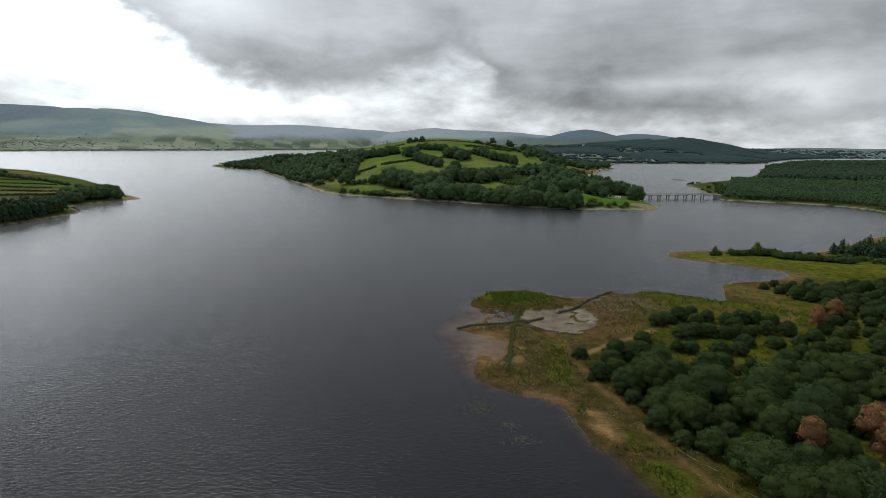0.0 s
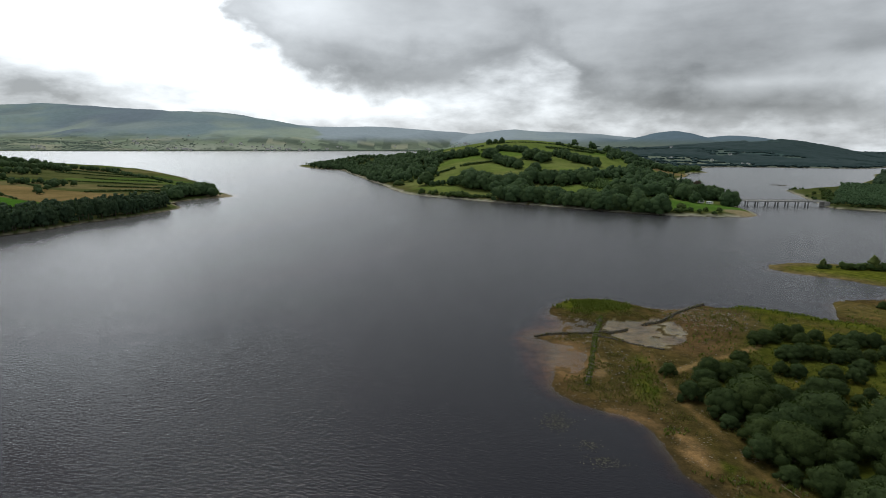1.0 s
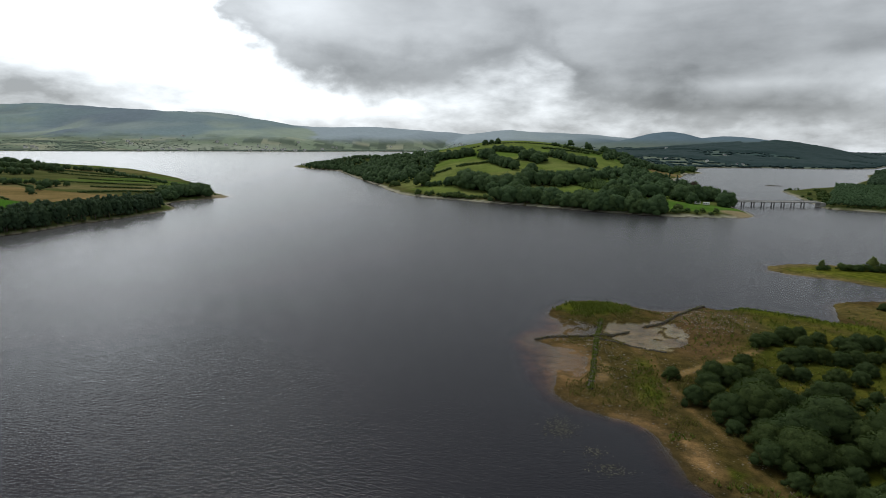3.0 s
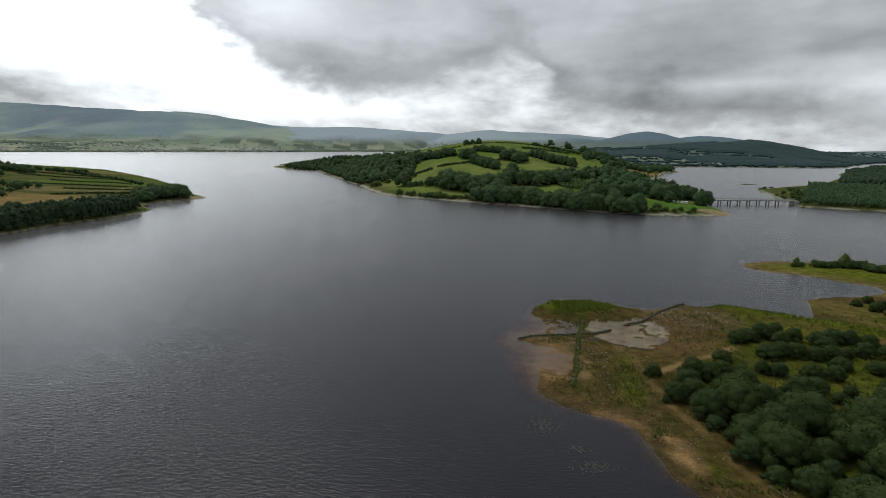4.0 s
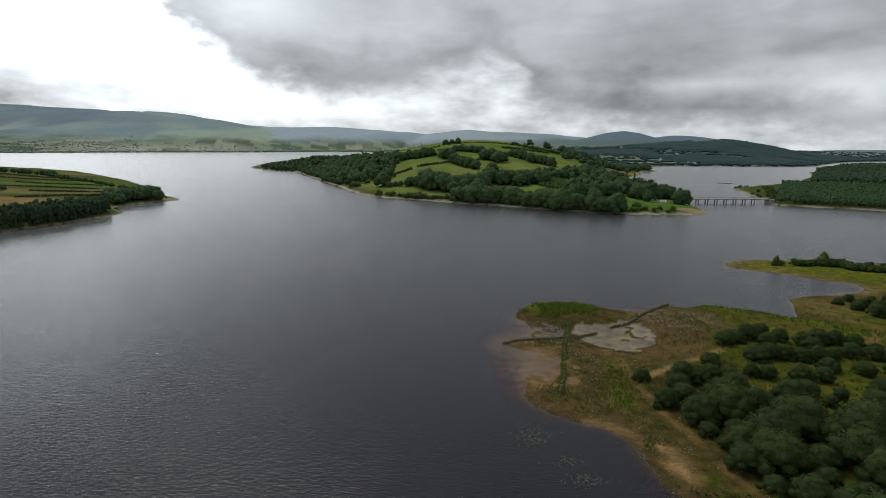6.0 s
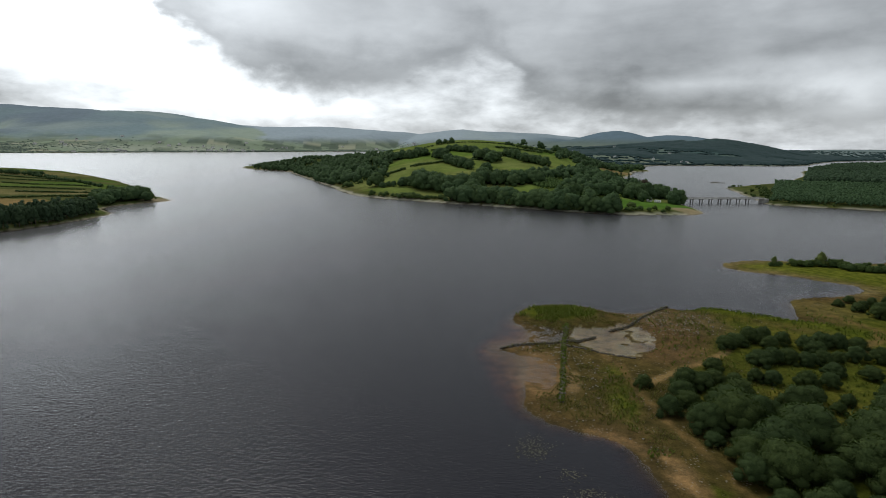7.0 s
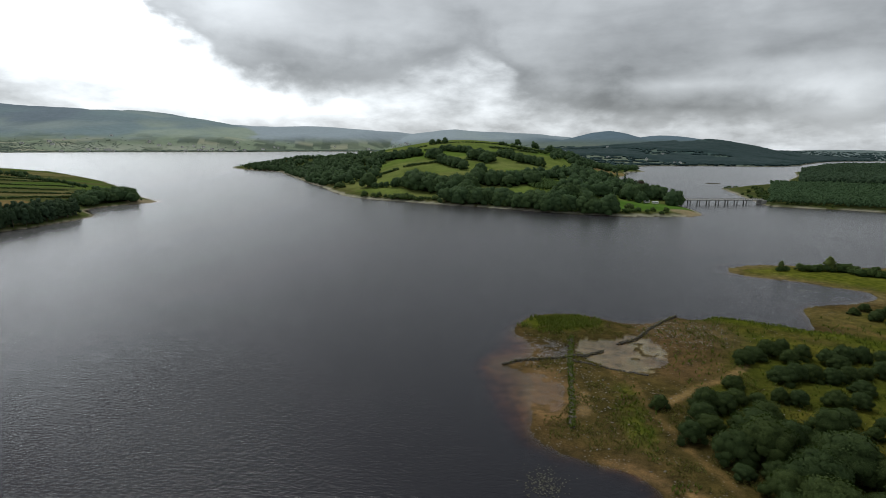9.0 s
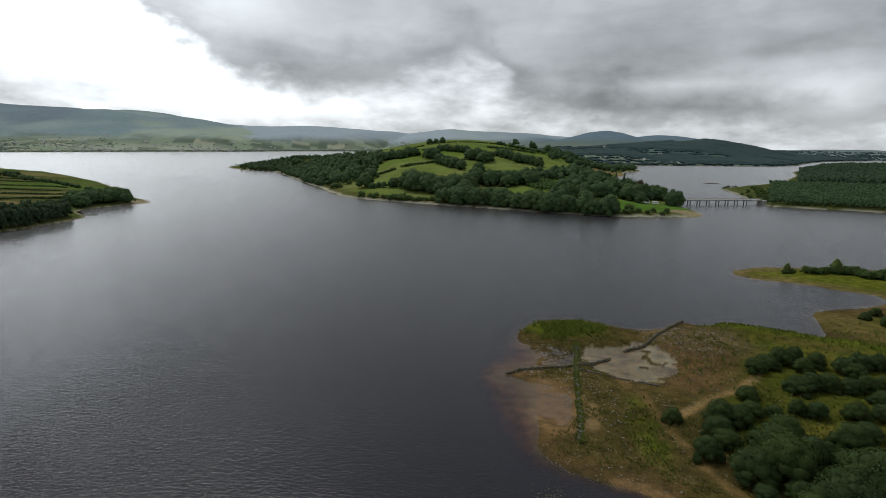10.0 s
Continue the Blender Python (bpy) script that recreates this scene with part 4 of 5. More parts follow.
def massed(name, label, category, models, at, heights, mat, rng, wide=(0.9, 1.15), parent=None):
    """A wood of uncountable trees as one mesh."""
    z = height(at[:, 0], at[:, 1])[0]
    heap, which = Heap(), rng.integers(0, len(models), len(at))
    for k, (v, f, own) in enumerate(models):
        i = np.nonzero((which == k) & (z > 0.25))[0]
        if not len(i):
            continue
        a, s = rng.uniform(0, 6.28, len(i)), heights[i] / own
        w = s * rng.uniform(*wide, len(i))
        x = (v[None, :, 0] * np.cos(a)[:, None] - v[None, :, 1] * np.sin(a)[:, None]) * w[:, None] + at[i, 0][:, None]
        y = (v[None, :, 0] * np.sin(a)[:, None] + v[None, :, 1] * np.cos(a)[:, None]) * w[:, None] + at[i, 1][:, None]
        zz = v[None, :, 2] * s[:, None] + z[i][:, None]
        p = np.stack([x, y, zz], -1)
        if v.shape[1] > 3:
            p = np.concatenate([p, np.stack([v[None, :, 3] * np.cos(a)[:, None] - v[None, :, 4] * np.sin(a)[:, None], v[None, :, 3] * np.sin(a)[:, None] + v[None, :, 4] * np.cos(a)[:, None], v[None, :, 5] + 0 * zz], -1)], -1)
        heap.add(p.reshape(-1, p.shape[-1]), (f[None] + len(v) * np.arange(len(i))[:, None, None]).reshape(-1, 3))
    v, f = heap.arrays()
    ob = new(name, mesh_of(name, v, f, mat))
    return tagged(ob, label, category, kind="stuff")


rng = np.random.default_rng(4)


# -------- willow scrub on the spit
def willow_kinds():
    out = []
    for k in range(7):
        w, h = rng.uniform(3.9, 5.2), 4.0
        v, f = crown(rng, w, h * 1.02, -0.15, 26 + k % 6, 0.095, 3400, bough=(0.09, 0.17))
        tv, tf = trunk(rng, h * 0.8, w * 0.8, 0.14)
        out.append((plant("willow_bush", "rounded grey-green willow bush on rough turf", "bush",
                          [("stem", mesh_of("stem", tv, tf, BARK), "branching brown stems"), ("crown", mesh_of("crown", v, f, WILLOW), "")], "willow scrub on the spit"), h))
    return out


SCRUB_EDGE = np.array([(32.2, 117), (32.6, 112), (33.4, 105), (35.0, 101), (36.2, 95), (37.8, 89), (39, 83), (43, 75), (46, 68), (54, 60), (62, 62), (104, 112), (104, 118), (98, 118.5), (79, 118), (70, 117), (58.5, 116.5), (50, 121), (42, 119)], float)
SCRUB_EAST = np.array([(98, 129), (115, 127), (122, 132), (160, 185), (150, 190), (137, 192), (128, 194), (117, 186), (113, 176), (118, 163), (106, 150), (97, 141)], float)
SCRUB_LONE = [(32.6, 122.5, 3.0), (40.5, 121.5, 5.0), (43.5, 121.5, 4.2), (38.5, 114, 3.6), (50.2, 130.5, 3.2), (47.5, 124, 3.4), (38.5, 117.5, 4.2),
              (59.3, 145, 4.0), (63, 147.5, 3.6), (67.5, 150, 4.6), (72, 152.5, 4.2), (70.5, 146, 3.6), (75, 149, 3.8), (79, 146, 4.0), (84, 148, 4.4), (88, 148, 4.2), (92, 147, 3.6),
              (62.5, 134.5, 4.0), (65.5, 135.5, 4.2), (69, 136, 4.2), (73, 135, 3.6), (77, 136, 3.8), (81, 137, 3.2)]
SCRUB_MORE = [(86, 138.5, 4.0), (91, 138, 4.2), (66, 123, 3.8), (70, 122.5, 3.6), (75, 129, 3.4), (81.5, 127, 3.6), (88, 128, 3.8), (56.5, 125, 3.4), (59.5, 124, 3.2), (80, 144, 3.6), (95, 133, 3.6), (52, 124.5, 2.4),
              (115, 181, 3.2), (113, 187, 2.6), (119, 191, 2.8), (90, 124, 3.4), (84, 121, 3.6), (96, 126, 3.8), (105, 124, 3.6)]


def packed(edge, gap, rng):
    """Places inside an outline that keep their distance."""
    lo, hi = edge.min(0), edge.max(0)
    got = np.zeros((0, 2))
    for p in rng.uniform(lo, hi, (9000, 2)):
        if not len(got) or np.min(np.hypot(*(got - p).T)) > gap:
            got = np.vstack([got, p])
    return got[inside(got[:, 0], got[:, 1], edge) > 0.8]


DEAD = np.array([(59.7, 81.0, 7.4), (71.0, 83.0, 8.4), (70.9, 79.7, 6.5), (100.8, 140.9, 8.0), (112.0, 149.6, 7.4), (113.5, 153, 6.0), (106, 147, 5.0)])      # withered bushes: place and height
kinds = willow_kinds()
at = packed(SCRUB_EDGE, 4.4, rng)
clearing = (rough(at[:, 0], at[:, 1], 16, 131, 2) < 0.62)
at = at[clearing]
at = at[np.min(np.hypot(at[:, :1] - DEAD[None, :, 0], at[:, 1:] - DEAD[None, :, 1]), 1) > 3.4]
set_out(rng, kinds, at, (2.6 + 4.8 * rng.uniform(0, 1, len(at)) ** 1.7) * (0.85 + 0.3 * step(inside(at[:, 0], at[:, 1], SCRUB_EDGE), 1, 8)) * (1.12 - 0.3 * step(at[:, 1], 95, 118)))
at = packed(SCRUB_EAST, 4.6, rng)
set_out(rng, kinds, at, rng.uniform(2.8, 4.8, len(at)))
lone = np.array(SCRUB_LONE + SCRUB_MORE)
set_out(rng, kinds, lone[:, :2], lone[:, 2])
done(kinds)


def rusty(k):
    w, h = 4.0, 4.6
    v, f = crown(rng, w * 0.62, h * 0.95, 0.1, 9, 0.10, 1500, 0.12, 0.8)
    tv, tf = trunk(rng, h, w, 0.14)
    return (plant("dead_bush", "rust-brown withered bush among green willows", "bush",
                  [("stem", mesh_of("stem", tv, tf, BARK), ""), ("crown", mesh_of("crown", v, f, RUST), "withered brown leaves")], "withered bushes"), h)


kinds = [rusty(k) for k in range(3)]
set_out(rng, kinds, DEAD[:, :2], DEAD[:, 2])
done(kinds)


# -------- broad-leaved trees
def broad_kinds(n, name, label, group, leafage=BROAD, h=14.0, lobes=17, count=760, leaf=0.32, ratio=(0.9, 1.15)):
    out = []
    for k in range(n):
        w = h * rng.uniform(*ratio)
        v, f = crown(rng, w, h * 1.04, h * -0.04, lobes + k % 4, leaf, count, bough=(0.11, 0.20))
        tv, tf = trunk(rng, h * 0.8, w * 0.8, 0.032 * h)
        out.append((plant(name, label, "tree", [("trunk", mesh_of("trunk", tv, tf, BARK), ""), ("crown", mesh_of("crown", v, f, leafage), "")], group), h))
    return out


HILL_TOP = [(-64, 741, -76, 761, 5, 4, 12), (-51, 727, -36, 716, 7, 5, 13), (-36, 776, 3, 753, 14, 2, 9), (6, 711, 29, 693, 12, 6, 13), (-31, 679, -5, 635, 14, 3, 11), (9, 621, 17, 618, 4, 2, 10),
            (-169, 764, -75, 740, 26, 4, 10), (42, 733, 85, 674, 22, 4, 11), (-105, 588, -103, 586, 2, 2, 15), (-76, 567, -61, 559, 6, 3, 10), (-95, 573, -80, 568, 4, 2, 7)]
HILL_FRONT = [(-57, 555, -32, 539, 15, 6, 16), (-31, 535, -7, 519, 15, 6, 16), (-4, 528, 11, 561, 9, 5, 14), (-18, 491, 2, 477, 14, 5, 13), (3, 476, 19, 479, 10, 4, 13), (19, 549, 40, 552, 10, 5, 14),
              (40, 552, 61, 556, 9, 6, 13), (22, 476, 40, 459, 12, 5, 13), (40, 456, 56, 445, 11, 4, 13), (58, 440, 76, 434, 13, 4, 13), (80, 432, 94, 429, 12, 3.5, 14), (94, 428, 106, 431, 10, 3.5, 13)]
HILL_EAST = [(141, 481, 142, 482, 1, 0.1, 13), (136, 500, 176, 530, 14, 4, 13), (164, 477, 171, 483, 5, 1.6, 14), (70, 493, 97, 484, 14, 7, 12)]
HILL_DEEP = [(98, 492, 128, 512, 20, 6, 12), (76, 540, 136, 566, 34, 14, 11), (27, 566, 81, 575, 26, 10, 11), (79, 590, 160, 680, 56, 16, 9), (120, 640, 215, 880, 60, 14, 8), (-207, 785, -110, 643, 60, 22, 11),
             (-220, 872, -121, 712, 50, 22, 10), (-330, 1050, -140, 790, 60, 30, 9), (-413, 1033, -320, 972, 40, 10, 8), (-423, 1065, -301, 1000, 50, 20, 8)]
HILL_SHORE = [(-304, 925, -191, 722, 34, 5, 6), (-295, 967, -217, 826, 30, 14, 8), (120, 900, 270, 1060, 60, 30, 10), (200, 1000, 340, 1150, 70, 24, 11), (130, 540, 180, 640, 40, 12, 12), (110, 760, 190, 900, 40, 14, 8)]

kinds = broad_kinds(7, "broadleaf_tree", "dark green broad-leaved tree in a hillside wood", "trees on the hill")
for row in HILL_TOP + HILL_FRONT + HILL_EAST:
    at, h = spots(rng, row)
    set_out(rng, kinds, at, h, 0.9)
summit = np.array([(-52, 852), (-43, 856), (-33, 853), (48, 850), (52, 852), (57, 850), (66, 846)])
set_out(rng, kinds, summit, np.array([9, 8, 10, 5, 6, 5, 6.0]), 0.9)
done(kinds)

models = []
for k in range(5):
    v, f = crown(rng, 9.0, 11, -0.6, 7, 0.45, 90)
    models.append((v, f, 10.0))
at, h = map(np.concatenate, zip(*[spots(rng, row) for row in HILL_DEEP + HILL_SHORE]))
flank = packed(FLANK, 6.0, rng)
flank = flank[rough(flank[:, 0], flank[:, 1], 34, 133, 2) < 0.34]
at, h = np.concatenate([at, flank]), np.concatenate([h, rng.uniform(3.6, 7.5, len(flank)) * (0.8 + 0.35 * step(flank[:, 0], -400, -250))])
clear = inside(at[:, 0], at[:, 1], YOUNG_BLOCK) < 0
at, h = at[clear], h[clear]
massed("hill_woodland", "dense dark green mixed woodland on the hill", "woodland", models, at, h, BROAD, rng, (1.0, 1.45))


at = packed(YOUNG_BLOCK, 2.6, rng)
massed("young_plantation", "close block of bright green young trees on the hill", "woodland", [(*crown(rng, 4.0, 6.0, 0.0, 3, 0.3, 30), 6.0) for k in range(3)], at, rng.uniform(4.2, 5.6, len(at)), YOUNG, rng)


def bush_kinds(n, name, label, group, leafage, h=4.0):
    out = []
    for k in range(n):
        v, f = crown(rng, h * 1.15, h * 0.95, 0.0, 7, 0.20, 220)
        tv, tf = trunk(rng, h * 0.7, h, 0.10)
        out.append((plant(name, label, "bush", [("stem", mesh_of("stem", tv, tf, BARK), ""), ("crown", mesh_of("crown", v, f, leafage), "")], group), h))
    return out


SHORE_BUSHES = [(-167, 628, -121, 542, 18, 3, 5), (-119, 540, -83, 514, 22, 4, 6), (-83, 518, -50, 505, 20, 4, 5), (-50, 503, -19, 492, 16, 2, 4), (20, 470, 62, 442, 20, 2, 5), (62, 439, 106, 427, 22, 2, 4),
                (110, 428, 144, 429, 8, 2.5, 4), (-75, 659, -33, 687, 18, 1.2, 3.5), (-145, 595, -127, 627, 7, 5, 6), (118, 437, 120, 438, 2, 1, 6)]
kinds = bush_kinds(4, "shore_bush", "green bush in the rough grass of the hill shore", "bushes along the hill shore", HEDGE)
for row in SHORE_BUSHES:
    at, h = spots(rng, row)
    set_out(rng, kinds, at, h, 0.6)
done(kinds)


def conifer_kinds(n, name, label, group, h=13.0, ratio=(0.46, 0.62)):
    out = []
    for k in range(n):
        v, f = needles(rng, h, h * rng.uniform(*ratio), h * 0.10, 7, 170)
        heap = Heap()
        tube(heap, (0, 0, -0.4), (0, 0, h * 0.9), 0.018 * h, 0.004 * h)
        out.append((plant(name, label, "tree", [("trunk", mesh_of("trunk", *heap.arrays(), BARK), ""), ("crown", mesh_of("crown", v, f, NEEDLE), "")], group), h))
    return out


kinds = conifer_kinds(3, "spruce", "tall dark spruce standing above the hill wood", "spruces on the hill point", 16, (0.34, 0.42))
set_out(rng, kinds, np.array([(150, 590), (153, 572), (160, 566), (168, 584)]), np.array([18, 17, 11, 13.0]))
done(kinds)
kinds = broad_kinds(2, "copper_beech", "purple-brown copper beech among dark green trees", "copper beeches", COPPER, 14.0, 10, 500, 0.34, (0.6, 0.75))
set_out(rng, kinds, np.array([(174, 588), (179, 596)]), np.array([16, 13.0]))
done(kinds)
HEAD_BELT = [(-276, 234, -271, 256, 24, 2.5, 13), (-271, 256, -269, 282, 20, 2.5, 13), (-269, 284, -263, 313, 22, 2.5, 13), (-264, 313, -258, 341, 20, 2.5, 13), (-259, 343, -261, 376, 18, 2.5, 12), (-287, 240, -276, 288, 30, 4, 13),
             (-280, 290, -267, 372, 44, 4, 13), (-297, 215, -283, 245, 20, 5, 13), (-297, 245, -285, 295, 22, 4, 13)]
kinds = []
for k in range(6):
    w = 13.0 * rng.uniform(0.30, 0.42)
    v, f = crown(rng, w, 13.4, -1.0, 12, 0.30, 420, 0.06)
    heap = Heap()
    tube(heap, (0, 0, -0.4), (0, 0, 11), 0.22, 0.05)
    kinds.append((plant("belt_tree", "dark evergreen tree in a shelter belt by the water", "tree", [("trunk", mesh_of("trunk", *heap.arrays(), BARK), ""), ("crown", mesh_of("crown", v, f, NEEDLE), "")], "shelter belt on the headland"), 13.0))
for x0, y0, x1, y1, n, spread, tall in HEAD_BELT:
    at, h = spots(rng, (x0, y0, x1, y1, int(n * 1.7), spread, tall))
    set_out(rng, kinds, at, 0.6 * h + 0.35 * tall, 0.7)
done(kinds)
HEAD_TREES = [(-660, 545, -540, 600, 44, 14, 9), (-560, 470, -500, 520, 16, 8, 8), (-285, 420, -271, 460, 30, 4, 10), (-294, 427, -282, 470, 28, 5, 11), (-305, 435, -288, 480, 22, 6, 10), (-399, 414, -392, 437, 5, 3, 8), (-358, 363, -396, 419, 5, 3, 6), (-433, 408, -415, 430, 8, 4, 6), (-465, 406, -458, 433, 10, 6, 9),
              (-584, 511, -553, 523, 8, 6, 7), (-750, 650, -640, 668, 36, 8, 9), (-648, 672, -530, 660, 34, 4, 7), (-610, 470, -540, 490, 12, 8, 7), (-700, 560, -620, 600, 24, 12, 8), (-530, 655, -470, 612, 16, 3, 5), (-480, 612, -350, 528, 34, 3, 4.2), (-350, 528, -300, 486, 16, 3, 5)]
kinds = broad_kinds(4, "field_tree", "dark green hedgerow tree beside headland fields", "trees on the headland", BROAD, 9.0, 9, 300, 0.30, (0.85, 1.1))
for row in HEAD_TREES:
    at, h = spots(rng, row)
    set_out(rng, kinds, at, h, 0.9)
done(kinds)
HEAD_HEDGES = [(-310, 325, -294, 389, 52, 0.6, 1.9), (-378, 329, -369, 347, 16, 0.6, 2.9), (-345, 335, -470, 400, 68, 0.6, 1.3), (-498, 629, -382, 553, 88, 0.6, 2.4), (-348, 399, -312, 451, 52, 0.6, 1.9), (-376, 445, -319, 461, 52, 0.6, 1.7),
               (-457, 525, -371, 528, 68, 0.6, 1.7), (-530, 566, -428, 577, 80, 0.6, 1.7), (-308, 381, -306, 434, 40, 0.6, 2.9), (-440, 470, -350, 490, 72, 0.6, 1.7), (-470, 440, -400, 410, 60, 0.6, 1.9), (-560, 620, -460, 610, 80, 0.6, 1.9)]
small = [(*crown(rng, 1.35, 1.0, 0.0, 3, 0.12, 14), 1.0) for k in range(4)]
at, h = map(np.concatenate, zip(*[spots(rng, row) for row in HEAD_HEDGES]))
massed("field_hedge", "clipped dark hedges between stubble and pasture fields", "hedge", small, at, h, HEDGE, rng, (1.1, 1.6))
HILL_HEDGES = [(-120, 800, -60, 838, 30, 1, 2.5), (-40, 850, 60, 850, 40, 1, 2.2), (0, 760, 45, 735, 22, 1, 3), (-110, 640, -80, 655, 16, 1, 3), (-30, 690, 5, 700, 18, 1, 2.4), (30, 800, 95, 790, 26, 1.5, 3.5), (60, 835, 110, 800, 24, 2, 5), (-60, 790, -36, 775, 14, 1, 3)]
at, h = map(np.concatenate, zip(*[spots(rng, row) for row in HILL_HEDGES]))
massed("hill_hedge", "ragged hedges between the pastures on the hill", "hedge", small, at, h, HEDGE, rng, (1.1, 1.6))


# -------- plantation on the eastern shore
def plantation():
    c, n = math.cos(radians(27)), math.sin(radians(27))
    u, v = np.meshgrid(np.arange(0, 1500, 3.9), np.arange(-200, 1500, 3.2))
    u, v = (u + rng.normal(size=u.shape) * 0.45).ravel(), (v + rng.normal(size=v.shape) * 0.7).ravel()
    at = np.stack([230 + u * c - v * n, 380 + u * n + v * c], 1)
    at = at[(at[:, 0] < 1250) & (at[:, 1] < 1520) & (at[:, 0] / at[:, 1] < 1.1)]
    sd = inside(at[:, 0], at[:, 1], EAST)
    ride = along(at[:, 0], at[:, 1], RIDE)
    r = np.hypot(at[:, 0], at[:, 1])
    ok = (sd > 5) & (ride > 9) & (rng.uniform(0, 1, len(at)) < np.where(r < 760, 0.97, np.where(r < 1080, 0.5, 0.2)))
    at, sd = at[ok], sd[ok]
    behind = at[:, 1] - np.interp(at[:, 0], *np.array(RIDE).T) > 0
    ok = at[:, 0] - np.where(behind, 0.60, 0.55) * (at[:, 1] - 29) + 4 * rough(at[:, 0], at[:, 1], 25, 143) > -4
    at, sd, behind = at[ok], sd[ok], behind[ok]
    h = 9.0 + 1.0 * rough(at[:, 0], at[:, 1], 60, 141) + 1.1 * rough(at[:, 0], at[:, 1], 14, 142, 2) + rng.normal(size=len(at)) * 0.22 + 4.5 * behind
    h = h * (0.72 + 0.28 * step(sd, 8, 24))
    for far, name, label, mat in ((False, "plantation", "close-planted green forestry block in rows along the eastern shore", LARCH), (True, "old_plantation", "taller dark conifer block behind the shore plantation", NEEDLE)):
        models = [(*crown(rng, 4.0, 10, 0.0, 2, 0.36, 22, 0.06, bough=(0.18, 0.26)), 10.0) for k in range(5)]
        massed(name, label, "woodland", models, at[behind == far], h[behind == far], mat, rng, (1.25, 1.65))


RIDE = [(200, 900), (330, 800), (420, 740), (452, 706), (474, 656), (498, 606), (600, 520), (1300, 300)]      # a grassy ride between the blocks
plantation()
EAST_EDGE = [(268, 520, 300, 600, 22, 6, 3.5), (300, 600, 340, 680, 20, 6, 4), (300, 690, 330, 712, 16, 3, 2.5), (268, 540, 290, 640, 26, 3, 3), (330, 440, 345, 420, 8, 3, 3.5), (300, 482, 322, 458, 10, 3, 3), (272, 505, 300, 487, 10, 2, 2.5)]
kinds = bush_kinds(3, "edge_bush", "low green bush on the open plantation shore", "bushes along the plantation", HEDGE, 3.0)
for row in EAST_EDGE:
    at, h = spots(rng, row)
    set_out(rng, kinds, at, h, 0.6)
done(kinds)


# -------- the far spit: a bush, a pale tree, a low thicket and a dark grove
kinds = broad_kinds(2, "pale_tree", "pale green young tree above a low thicket", "", PALE, 5.0, 11, 900, 0.13, (0.6, 0.75))
set_out(rng, kinds, np.array([(144, 247), (124.6, 247)]), np.array([7.2, 5.0]))
done(kinds)
kinds = bush_kinds(4, "thicket_bush", "dark green thicket bush along the far spit", "thicket on the far spit", HEDGE, 2.6)
for row in [(131, 247, 146, 247, 16, 0.9, 3.2), (147, 247, 153, 245, 8, 1.0, 3.4), (150, 241, 176, 228, 40, 1.4, 2.9), (122, 246, 127, 246, 5, 0.8, 2.2), (160, 249, 176, 250, 10, 1, 1.5), (176, 240, 190, 228, 10, 2, 2.4)]:
    at, h = spots(rng, row)
    set_out(rng, kinds, at, h, 0.2)
done(kinds)
GROVE = [(183, 252, 190, 246, 8, 1.2, 4.6), (190, 250, 206, 240, 22, 3.5, 5.2), (206, 250, 235, 236, 34, 6, 5.8), (196, 260, 240, 262, 26, 6, 5.6)]
kinds = conifer_kinds(4, "pine", "dark pine in a grove on the far spit", "pine grove", 6.0, (0.55, 0.8))
for row in GROVE:
    at, h = spots(rng, row)
    set_out(rng, kinds, at, h, 0.2)
done(kinds)


# -------- trees, hedges and copses of the far farmland
def far_trees():
    at = np.concatenate([rng.uniform((-4200, 1500), (2600, 4200), (60000, 2)), rng.uniform((-2600, 1700), (-300, 3500), (60000, 2)), rng.uniform((200, 1200), (1900, 2700), (26000, 2))])
    z, spit, hill, main, head, east, pond = height(at[:, 0], at[:, 1])
    f, edge = cells(at[:, 0], at[:, 1], 105, 75, 12, 95)
    wood = rough(at[:, 0], at[:, 1], 260, 151)
    want = 0.02 + 0.55 * (edge < 7) + 0.5 * (wood > 0.34) + 0.6 * ((main > 8) & (main < 30))
    want = np.where(at[:, 0] > -300, want, (0.45 * (edge < 4) + 0.3 * (wood > 0.3)) * (1 - step(z, 12, 75)) + 0.9 * ((main > 8) & (main < 55)))
    ok = (main > 8) & (z < np.where(at[:, 0] > -300, 42, 85)) & (rng.uniform(0, 1, len(at)) < want) & (np.abs(at[:, 0] / at[:, 1]) < 1.35)
    ok &= (at[:, 0] < 1350) | (rng.uniform(0, 1, len(at)) < 0.35)
    at = at[ok]
    if len(at) > 13000:
        at = at[rng.permutation(len(at))[:13000]]
    models = []
    for k in range(5):
        v0, f0 = ICO[1]
        v = v0 * (0.75, 0.75, 0.55) * rng.uniform(0.7, 1.25, (len(v0), 1)) + (0, 0, 0.25)
        models.append((v, f0, 1.0))
    east = at[:, 0] > -200
    h = rng.uniform(1.8, 3.6, len(at)) + 3.0 * east
    massed("far_trees", "distant hedgerow trees between fields under the mountain", "woodland", models, at[~east], h[~east], HAZY_FARLEAF, rng, (1.1, 2.0))
    massed("far_copses", "distant dark copses and trees beyond the hill", "woodland", models, at[east], h[east], RIDGELEAF, rng, (1.1, 2.0))


